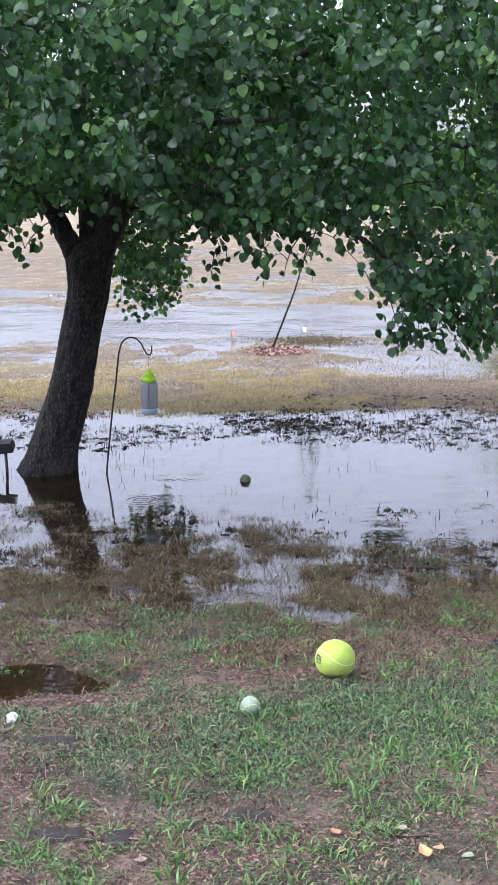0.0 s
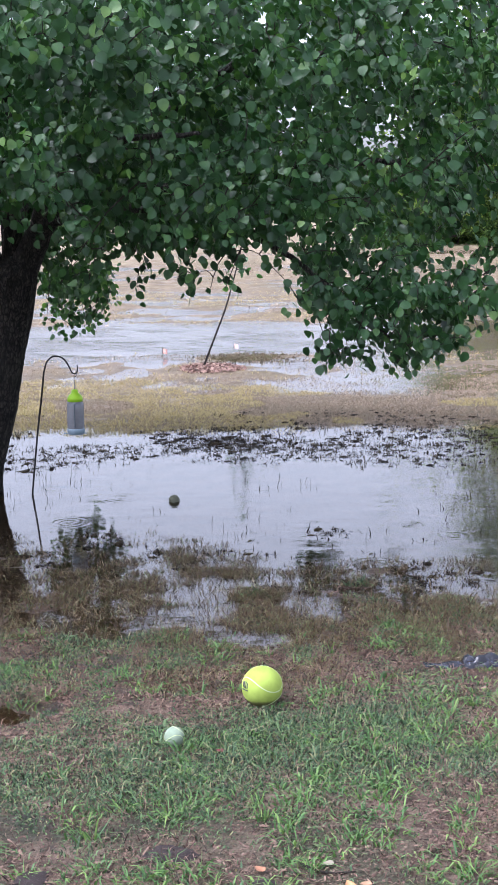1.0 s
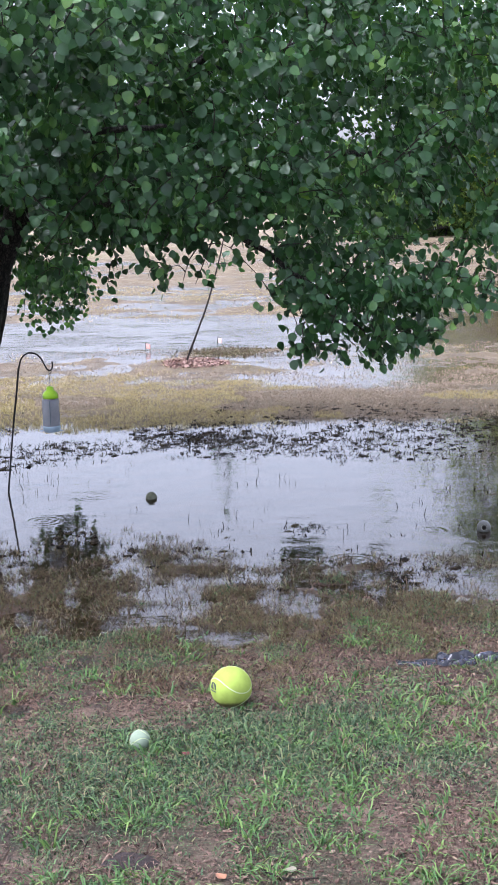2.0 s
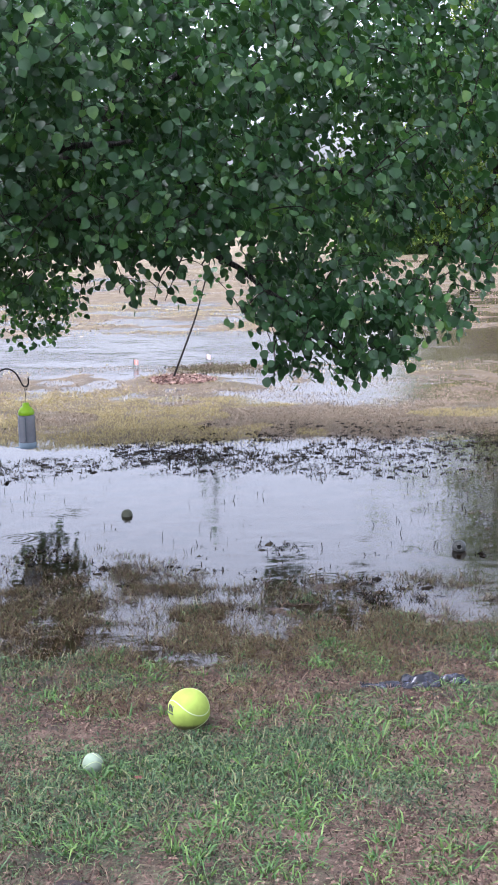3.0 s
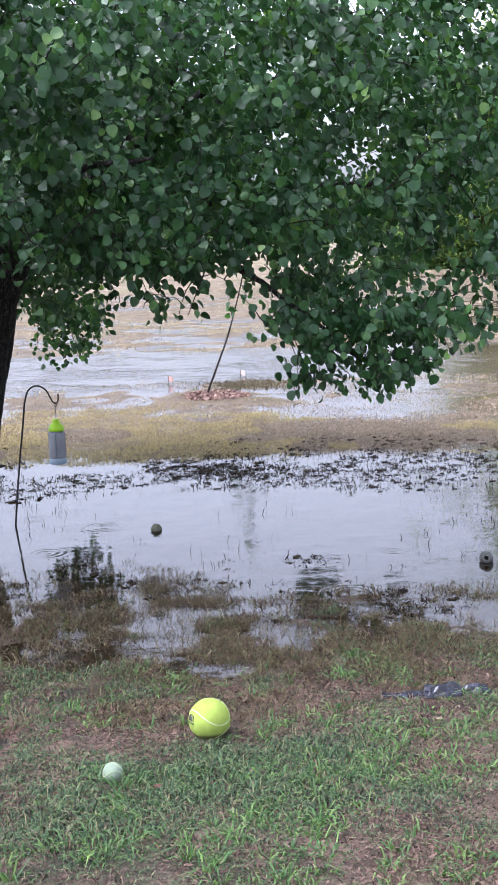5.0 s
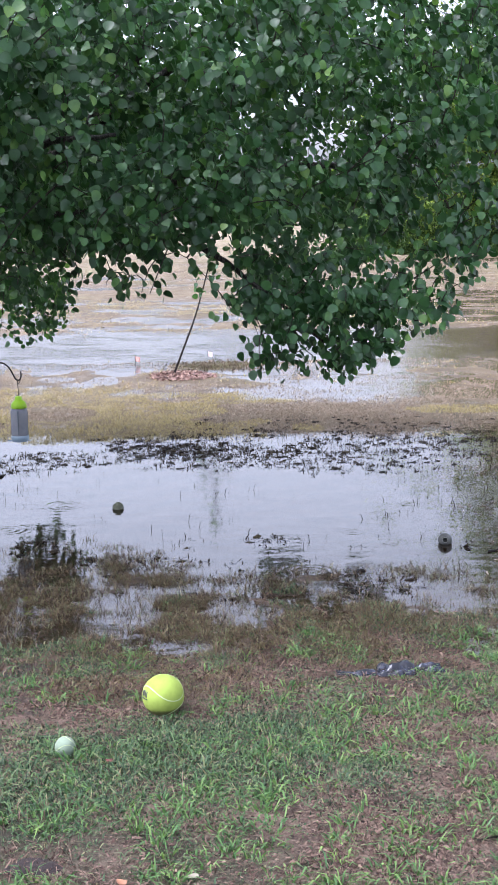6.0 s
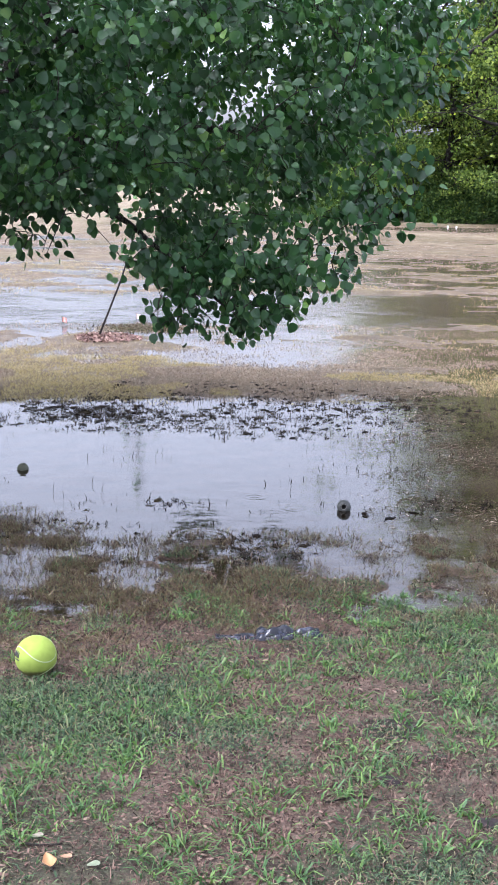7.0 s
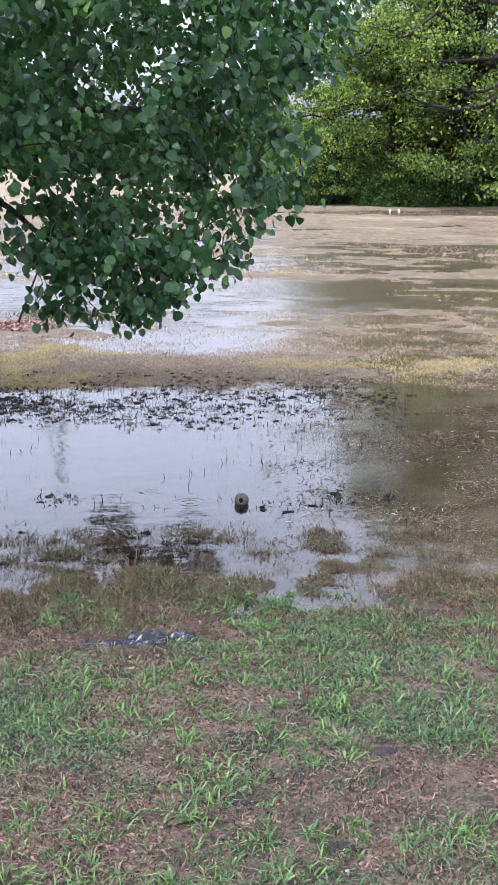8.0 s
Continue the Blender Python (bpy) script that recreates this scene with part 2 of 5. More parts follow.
def part(name, bm, material, parent=None, label="", smooth=False):
    me = bpy.data.meshes.new(name)
    for f in bm.faces:
        f.smooth = smooth
    bm.to_mesh(me)
    bm.free()
    me.materials.append(material)
    ob = new(name, me)
    ob.parent = parent
    return tagged(ob, label)


def empty(name, x=0.0, y=0.0, z=0.0, label="", category="", group="", kind=""):
    ob = new(name)
    ob.location = (x, y, z)
    return tagged(ob, label, category, group, kind)


def lattice(ix, iy, seed):
    n = (ix * 374761393 + iy * 668265263 + seed * 974634777) & 0x7FFFFFFF
    n = ((n ^ (n >> 13)) * 1274126177) & 0x7FFFFFFF
    return ((n ^ (n >> 16)) & 0xFFFF) / 65535.0


def vnoise(x, y, size, seed=0):
    """Smooth noise from 0 to 1 with patches of that size in metres."""
    x, y = np.asarray(x, float) / size, np.asarray(y, float) / size
    ix, iy = np.floor(x).astype(np.int64), np.floor(y).astype(np.int64)
    fx, fy = x - ix, y - iy
    fx, fy = fx * fx * (3 - 2 * fx), fy * fy * (3 - 2 * fy)
    a, b = lattice(ix, iy, seed), lattice(ix + 1, iy, seed)
    c, d = lattice(ix, iy + 1, seed), lattice(ix + 1, iy + 1, seed)
    return (a * (1 - fx) + b * fx) * (1 - fy) + (c * (1 - fx) + d * fx) * fy


def fbm(x, y, size, seed=0, octaves=4):
    total, amp, s = 0.0, 1.0, 0.0
    for k in range(octaves):
        total = total + amp * vnoise(x, y, size / 2 ** k, seed + 17 * k)
        s += amp
        amp *= 0.55
    return total / s


SHORE_Y = [-2000, -5, 3.0, 4.3, 4.9, 5.25, 5.7, 6.2, 6.6, 7.2, 9.4, 10.3, 11.0, 12.2, 13.0, 15.3, 16.0, 17.5, 19.2, 20.2, 26, 34, 60, 2500]
SHORE_Z = [0.4, 0.17, 0.115, 0.06, 0.042, 0.014, -0.004, -0.007, -0.014, -0.05, -0.05, -0.010, 0.022, 0.012, -0.004, -0.004, -0.03, -0.04, -0.02, 0.008, 0.004, 0.014, 0.05, 0.2]
# shallow hollows and low rises: x, y, half width, half depth, height
DIPS = [(-0.84, 4.70, 0.42, 0.26, -0.070), (0.30, 5.5, 0.2, 0.16, -0.022), (0.05, 4.88, 0.20, 0.06, -0.04), (1.45, 12.9, 0.75, 0.6, -0.03),
        (-1.6, 6.35, 0.5, 0.25, -0.012), (1.25, 5.75, 0.5, 0.14, 0.022), (-0.15, 6.75, 0.35, 0.16, 0.010),
        (-1.3, 7.45, 0.22, 0.2, 0.03), (6.0, 22.8, 3.0, 1.6, -0.026), (9.0, 27.0, 3.5, 1.4, -0.026), (15.0, 45.0, 9.0, 1.6, -0.09),
        (-6.0, 22.5, 3.0, 1.0, -0.03), (0.0, 14.3, 0.45, 0.5, 0.03)]


def land(x, y):
    """Height of the ground over the water's level."""
    x, y = np.asarray(x, float), np.asarray(y, float)
    near = np.exp(-((y - 8) / 9.0) ** 2)
    yy = y + (fbm(x, y, 1.6, 3) - 0.5) * 0.7 * near + (fbm(x, y, 9.0, 4) - 0.5) * 3.0 * (1 - near)
    # the flooded grass reaches farther out round the tree
    reach = 0.55 * np.clip((0.45 - x) / 0.5, 0, 1) * np.exp(-((y - 7.0) / 0.9) ** 4)
    z = np.interp(yy - reach, SHORE_Y, SHORE_Z)
    # the strip between the pools sinks away to the right
    sink = np.clip((x - 1.7) / 1.5, 0, 1) * np.exp(-((y - 11.4) / 1.5) ** 2)
    z = z - 0.022 * sink
    for cx, cy, rx, ry, h in DIPS:
        z = z + h * np.exp(-(((x - cx) / rx) ** 2 + ((y - cy) / ry) ** 2))
    edge = np.exp(-((y - 6.05 - 0.5 * reach) / 0.75) ** 2)
    rough = (fbm(x, y, 0.55, 7) - 0.5) * (0.030 - 0.005 * edge) + (fbm(x, y, 0.17, 9, 2) - 0.5) * (0.016 + 0.046 * edge)
    puddle = np.exp(-(((x + 0.8) / 0.5) ** 2 + ((y - 4.7) / 0.32) ** 2))
    rough = rough + puddle * ((fbm(x, y * 1.4, 0.2, 27, 3) - 0.5) * 0.07)
    wide = ((fbm(x, y * 1.9, 2.6, 11) - 0.5) * 0.06 + (fbm(x, y * 1.4, 0.8, 13) - 0.5) * 0.05) * np.clip((y - 12.5) / 3, 0, 1)
    film = np.exp(-(((y - 14.1) / 1.4) ** 4))
    wide = wide * (1 - 0.6 * film) + (fbm(x, y, 0.34, 15, 2) - 0.5) * 0.035 * film
    pond = np.exp(-(((y - 8.3) / 1.7) ** 4))
    # away from the tree the pond thins out over matted straw
    thin = np.clip((x - 1.75 - 0.5 * (fbm(x, y, 0.7, 19, 3) - 0.5)) / 0.9, 0, 1) * np.exp(-(((y - 7.9) / 2.6) ** 4))
    z = z * (1 - thin) + thin * (-0.010 + (fbm(x, y * 1.8, 0.2, 23, 3) - 0.5) * 0.034)
    # streaks of straw lie in the far pool beyond the strip
    shoal = np.clip((x - 2.5) / 2.5, 0, 1) * np.exp(-(((y - 17.6) / 2.0) ** 4))
    z = z + shoal * (0.016 + (fbm(x * 0.5, y * 1.6, 1.0, 29, 3) - 0.5) * 0.06)
    return z + rough * (1 - 0.6 * pond) + wide


def spread(a, b, step, ends, grow):
    """Places from a to b at even steps, and on beyond both with growing ones."""
    mid = list(np.arange(a, b, step))
    lo, hi, s = [a], [b], step
    while lo[-1] > ends[0] or hi[-1] < ends[1]:
        s *= grow
        if lo[-1] > ends[0]:
            lo.append(lo[-1] - s)
        if hi[-1] < ends[1]:
            hi.append(hi[-1] + s)
    return np.array(lo[:0:-1] + mid + hi)


def sheet(xs, ys, height):
    X, Y = np.meshgrid(xs, ys)
    Z = height(X, Y)
    v = np.stack([X, Y, Z], -1).reshape(-1, 3)
    nx, ny = len(xs), len(ys)
    i = (np.arange(ny - 1)[:, None] * nx + np.arange(nx - 1)[None, :]).ravel()
    t = np.concatenate([np.stack([i, i + 1, i + nx + 1], 1), np.stack([i, i + nx + 1, i + nx], 1)])
    return v, t


def tube(points, radii, sides=8, close=True):
    """A tapering round limb along the points."""
    pts = np.asarray(points, float)
    radii = np.asarray(radii, float)
    d = np.gradient(pts, axis=0)
    d /= np.linalg.norm(d, axis=1)[:, None] + 1e-9
    ref = np.array([0.31, 0.87, 0.38])
    u = np.cross(d, ref)
    u /= np.linalg.norm(u, axis=1)[:, None] + 1e-9
    w = np.cross(d, u)
    a = np.linspace(0, 2 * math.pi, sides, endpoint=False)
    ring = u[:, None, :] * np.cos(a)[None, :, None] + w[:, None, :] * np.sin(a)[None, :, None]
    v = (pts[:, None, :] + ring * radii[:, None, None]).reshape(-1, 3)
    t = []
    for k in range(len(pts) - 1):
        for j in range(sides):
            p, q = k * sides + j, k * sides + (j + 1) % sides
            t += [(p, q, q + sides), (p, q + sides, p + sides)]
    if close:
        for k in (0, len(pts) - 1):
            c = len(v)
            v = np.vstack([v, pts[k]])
            for j in range(sides):
                p, q = k * sides + j, k * sides + (j + 1) % sides
                t.append((q, p, c) if k == 0 else (p, q, c))
    return v, np.array(t)


def gather(pieces):
    vs, ts, n = [], [], 0
    for v, t in pieces:
        vs.append(v)
        ts.append(np.asarray(t) + n)
        n += len(v)
    return np.concatenate(vs), np.concatenate(ts)


def curve(points, count):
    """Smooth way through the points."""
    p = [Vector(q) for q in points]
    out = []
    for k in range(count):
        s = k / (count - 1) * (len(p) - 1)
        i = min(int(s), len(p) - 2)
        f = s - i
        a, b, c, d = p[max(i - 1, 0)], p[i], p[i + 1], p[min(i + 2, len(p) - 1)]
        out.append(0.5 * ((2 * b) + (c - a) * f + (2 * a - 5 * b + 4 * c - d) * f * f + (3 * b - a - 3 * c + d) * f ** 3))
    return np.array([tuple(v) for v in out])


def stamp(template, tris, at, ax, ay, az, size):
    """Copies of a small template at many places: axes and sizes per copy."""
    v = (at[:, None, :] + size[:, None, None] * (template[None, :, 0:1] * ax[:, None, :] + template[None, :, 1:2] * ay[:, None, :]
                                                  + template[None, :, 2:3] * az[:, None, :]))
    k = len(template)
    t = tris[None] + (np.arange(len(at)) * k)[:, None, None]
    return v.reshape(-1, 3), t.reshape(-1, 3)


def unit(v):
    return v / (np.linalg.norm(v, axis=-1, keepdims=True) + 1e-9)


def blades(rng, x, y, height, width, lean=0.6, base=None, sink=0.004, to=None):
    """Bent grass blades rooted at x, y: three triangles each."""
    n = len(x)
    z = (land(x, y) if base is None else np.broadcast_to(base, (n,))) - sink
    turn = rng.uniform(0, 2 * math.pi, n)
    side = np.stack([np.cos(turn), np.sin(turn), np.zeros(n)], 1)
    to = rng.uniform(0, 2 * math.pi, n) if to is None else to
    bend = np.stack([np.cos(to), np.sin(to), np.zeros(n)], 1) * (rng.uniform(0.2, 1, n) * lean)[:, None]
    root = np.stack([x, y, z], 1)
    up = np.array([0, 0, 1.0])
    mid = root + (up * 0.62 + bend * 0.35) * height[:, None]
    tip = root + (up * (1.0 - 0.35 * np.linalg.norm(bend, axis=1, keepdims=True)) + bend) * height[:, None]
    h = side * (width * 0.5)[:, None]
    v = np.stack([root - h, root + h, mid - h * 0.8, mid + h * 0.8, tip], 1).reshape(-1, 3)
    t = np.array([[0, 1, 3], [0, 3, 2], [2, 3, 4]])[None] + (np.arange(n) * 5)[:, None, None]
    return v, t.reshape(-1, 3)


# ---- ground and water ----
gx = spread(-6.5, 12.0, 0.11, (-1600, 1600), 1.16)
gx = np.concatenate([gx[gx < -2.65], np.arange(-2.6, 4.6, 0.036), gx[gx > 4.65]])
gy = spread(2.2, 30.0, 0.11, (-600, 2400), 1.13)
gy = np.concatenate([gy[gy < 2.55], np.arange(2.6, 13.5, 0.036), gy[gy > 13.55]])
v, t = sheet(gx, gy, land)
ground = mesh_object("ground", v, t, GROUND, smooth=True)
tagged(ground, "rain-soaked lawn with brown soil, mud and flattened straw", "ground", kind="structure")
v, t = sheet(np.linspace(-70, 70, 8), np.linspace(2.5, 60, 8), lambda x, y: x * 0)
water = mesh_object("water", v, t, WATER)
tagged(water, "shallow brown flood water mirroring a white sky", "water", kind="structure")


# ---- the pear tree ----
LEAF = np.array([(0, 0, 0), (-0.36, 0.10, 0.06), (-0.47, 0.40, 0.10), (-0.33, 0.72, 0.05), (0, 1.0, -0.10), (0.33, 0.72, 0.05),
                 (0.47, 0.40, 0.10), (0.36, 0.10, 0.06), (0, 0.36, -0.02), (0, 0.70, -0.02)], float)
LEAF_TRIS = np.array([(0, 8, 1), (1, 8, 2), (2, 8, 3), (3, 8, 9), (3, 9, 4), (0, 7, 8), (7, 6, 8), (6, 5, 8), (5, 9, 8), (5, 4, 9)])


def pear_floor(x, y):
    """The lowest height at which the crown hangs: a fringe on the near side and another on the far one."""
    z = np.interp(x, [-4.5, -2.5, -1.35, -1.2, -1.08, -0.7, -0.55, -0.3, 0.1, 0.4, 0.58, 0.68, 1.25, 1.5, 1.75, 2.0, 2.6, 3.2],
                  [1.7, 1.50, 1.42, 1.45, 1.64, 1.62, 1.44, 1.38, 1.37, 1.36, 1.30, 1.00, 0.97, 1.12, 1.36, 1.62, 2.15, 2.4])
    near = 1.8 - (1.8 - z) * np.clip((y - 0.4) / 6.5, 0.5, 1.0)
    back = np.interp(x, [-4, -1.45, -1.2, -1.0, -0.75, -0.5, 0.75, 0.95, 1.1, 1.3, 1.5, 1.65, 1.85, 2.3], [1.7, 1.6, 1.0, 0.80, 0.9, 1.5, 1.5, 1.0, 1.02, 1.5, 1.3, 1.08, 1.4, 1.7])
    k = np.clip((y - 8.2) / 1.2, 0, 1)
    return near * (1 - k) + back * k


def pear_tree():
    rng = np.random.default_rng(5)
    tree = empty("pear_tree", -1.42, 8.38, 0, "leaning pear tree with dark bark and glossy leaves in flood water", "tree")
    off = np.array([-1.42, 8.38, 0.0])
    # trunk, with bark ridges and a flared foot
    way = curve([(-1.46, 8.38, -0.15), (-1.42, 8.38, 0.0), (-1.34, 8.38, 0.28), (-1.257, 8.38, 0.54), (-1.185, 8.38, 0.86), (-1.118, 8.38, 1.18), (-1.10, 8.38, 1.50)], 90)
    hs = way[:, 2]
    rad = np.interp(hs, [-0.15, 0.0, 0.06, 0.2, 0.6, 1.0, 1.2, 1.36, 1.45, 1.50], [0.23, 0.188, 0.172, 0.150, 0.136, 0.126, 0.132, 0.150, 0.115, 0.03])
    sides = 72
    v, t = tube(way, rad, sides)
    a = np.tile(np.linspace(0, 2 * math.pi, sides, endpoint=False), len(way))
    hh = np.repeat(hs, sides)
    ridge = fbm(np.cos(a) * 1.0 + 7, np.sin(a) * 1.0 + hh * 0.55, 0.16, 21, 3) + fbm(a * 0.15 + 3, hh * 0.35, 0.05, 5, 2) * 0.6
    c = np.repeat(way, sides, axis=0)
    body = v[:len(c)]
    body = c + (body - c) * (1 + (ridge - 0.8)[:, None] * 0.16 + (0.10 * np.cos(a * 5) * np.exp(-np.clip(hh, 0, 9) / 0.09))[:, None])
    v = np.vstack([body, v[len(c):]])
    mesh_object("trunk", v - off, t, BARK, tree, True, "dark furrowed grey-brown bark")
    limbs = [[(-1.13, 8.38, 1.24), (-1.22, 8.38, 1.46), (-1.32, 8.36, 1.68), (-1.50, 8.3, 2.1), (-1.9, 8.1, 3.0), (-2.2, 8.0, 4.4)],
             [(-1.10, 8.38, 1.24), (-1.00, 8.38, 1.50), (-0.89, 8.37, 1.70), (-0.76, 8.35, 1.86), (-0.2, 8.3, 2.35), (0.3, 8.3, 3.1), (0.7, 8.3, 4.0)],
             [(-1.10, 8.40, 1.35), (-1.12, 8.45, 2.0), (-1.1, 8.5, 3.1), (-1.0, 8.5, 5.5)],
             [(-0.86, 8.36, 1.70), (-0.3, 7.75, 1.78), (0.3, 7.25, 1.66), (0.72, 6.98, 1.40), (1.05, 6.92, 1.12)],
             [(-0.80, 8.35, 1.78), (0.2, 7.95, 1.95), (0.9, 7.65, 2.02), (1.3, 7.5, 2.02), (1.6, 7.4, 2.05)],
             [(-0.95, 8.30, 1.65), (-0.7, 7.5, 2.0), (-0.3, 6.6, 2.1), (0.1, 5.9, 2.1)],
             [(-1.10, 8.45, 1.60), (-1.0, 9.2, 2.0), (-0.7, 10.6, 2.2)],
             [(-1.32, 8.36, 1.68), (-2.2, 8.0, 2.0), (-3.4, 7.8, 2.3)],
             [(-1.30, 8.30, 1.66), (-1.5, 7.4, 1.95), (-1.7, 6.3, 2.1)],
             [(-0.2, 8.3, 2.35), (0.6, 9.0, 2.7), (1.3, 9.8, 2.9)],
             [(-0.35, 8.32, 2.2), (0.5, 7.6, 2.7), (1.4, 7.0, 3.2)],
             [(-1.45, 8.3, 2.05), (-2.0, 9.2, 2.6), (-2.6, 10.0, 3.0)]]
    nodes, size = [], []
    for k, points in enumerate(limbs):
        n = 26
        line = curve(points, n) + (rng.random((n, 3)) - 0.5) * 0.012
        r0 = (0.085, 0.105, 0.07, 0.03, 0.035, 0.04, 0.045, 0.045, 0.04, 0.035, 0.035, 0.035)[k]
        rr = r0 * (1 - np.linspace(0, 1, n) * 0.8)
        v, t = tube(line, rr, 9)
        mesh_object("limb", v - off, t, BARK, tree, True)
        nodes += [line[4:]]
        size += [rr[4:]]
    nodes = np.concatenate(nodes)
    # twig ends within the crown
    c, r = np.array([-1.15, 8.4, 3.4]), np.array([3.9, 3.4, 2.9])

    def ends(n, lo, hi, shell):
        d = unit(rng.normal(size=(n, 3)))
        p = c + d * r * (rng.random((n, 1)) ** shell)
        lump = 0.86 + 0.22 * fbm(p[:, 0] * 1.0 + p[:, 2] * 0.7, p[:, 1] + p[:, 2] * 0.5, 0.9, 31, 2)
        p = c + (p - c) * lump[:, None]
        floor = pear_floor(p[:, 0], p[:, 1]) + np.where(p[:, 0] > 0.55, 0.34, 0.13) + (fbm(p[:, 0], p[:, 1], 0.35, 41, 2) - 0.35) * 0.26 + 0.06 * np.exp(-((p[:, 0] + 0.95) / 0.4) ** 2) * (p[:, 1] < 8.8) + 0.16 * (p[:, 1] > 9.2)
        keep = (p[:, 2] > np.maximum(floor, lo)) & (p[:, 2] < hi)
        # a thin place in the crown
        thin = np.exp(-(((p[:, 0] - 1.28) / 0.34) ** 2 + ((p[:, 2] - 2.36) / 0.30) ** 2))
        keep &= rng.random(n) > thin * 0.64
        p = p[keep]
        # leaves stand in sprays with dark hollows between them
        clump = np.array([noise.noise(Vector(q) * 2.1) + 0.5 * noise.noise(Vector(q) * 5.0) for q in p])
        return p[clump + rng.random(len(p)) * 0.22 > -0.07]

    low = ends(23000, 0.8, 2.9, 0.33)
    fx = np.concatenate([rng.uniform(-2.4, 1.95, 170), rng.uniform(0.66, 1.40, 80), rng.uniform(1.3, 1.98, 60), rng.uniform(-1.2, -0.7, 70), rng.uniform(0.8, 1.8, 90)])
    fy = np.concatenate([rng.uniform(6.4, 7.3, 310), rng.uniform(10.2, 11.1, 160)])
    fringe = np.stack([fx, fy, pear_floor(fx, fy) + rng.random(470) ** 1.3 * 0.4], 1)
    high = np.concatenate([ends(9000, 2.9, 3.7, 0.30), ends(1500, 3.7, 9.0, 0.25)])
    tips = np.concatenate([low, fringe, high])
    tips = tips[np.argsort(np.linalg.norm(tips - np.array([-1.1, 8.4, 1.9]), axis=1))]
    store = np.zeros((len(nodes) + len(tips) * 4, 3))
    store[:len(nodes)] = nodes
    count = len(nodes)
    sticks, leaf_at, leaf_dir = [], [], []
    for p in tips:
        d = np.linalg.norm(store[:count] - p, axis=1)
        j = int(np.argmin(d + 0.25 * np.maximum(0, store[:count, 2] - p[2] - 0.2)))
        q = store[j]
        gap = d[j]
        mid = (p + q) * 0.5 + rng.normal(size=3) * 0.06 * gap + np.array([0, 0, 0.10 * gap])
        line = curve([q, mid, p], 5)
        th = 0.0025 + 0.006 * min(gap, 1.0)
        sticks.append(tube(line, np.linspace(th, 0.0018, 5), 4, False))
        store[count:count + 3] = line[2:5]
        count += 3
        k = rng.integers(14, 23) if p[2] > pear_floor(p[0], p[1]) + 0.24 else rng.integers(4, 9)
        s = rng.random(k) ** 0.7
        pos = q + (p - q) * s[:, None] if gap < 0.35 else p + (q - p) / gap * (0.35 * (1 - s))[:, None]
        pos = pos + rng.normal(size=(k, 3)) * np.array([0.05, 0.05, 0.042])
        leaf_at.append(pos)
        leaf_dir.append(np.broadcast_to(unit(p - c) + rng.normal(size=3) * 0.38, (k, 3)))
    v, t = gather(sticks)
    tagged(mesh_object("twig_work", v - off, t, TWIG, tree, True, "thin dark twigs"), kind="stuff")
    at, out = np.concatenate(leaf_at), np.concatenate(leaf_dir)
    n = len(at)
    tip = unit(out * 0.35 + rng.normal(size=(n, 3)) * 0.5 + np.array([0, 0, -0.7]))
    nor = out * 0.55 + np.array([0, 0, 0.7]) + rng.normal(size=(n, 3)) * 0.55
    nor = unit(nor - (nor * tip).sum(1, keepdims=True) * tip)
    big = rng.uniform(0.033, 0.060, n)
    v, t = stamp(LEAF, LEAF_TRIS, at, np.cross(tip, nor), tip, nor, big)
    tagged(mesh_object("crown", v - off, t, PEAR_LEAF, tree, True, "glossy heart-shaped green leaves"), kind="stuff")
    return tree


pear_tree()


# ---- the woods beyond the field ----
CLUMP = np.array([(0, 0, 0), (-0.4, 0.35, 0.1), (0, 1, 0), (0.4, 0.4, 0.1), (0.0, 0.45, -0.05)], float)
CLUMP_TRIS = np.array([(0, 4, 1), (1, 4, 2), (2, 4, 3), (0, 3, 4)])


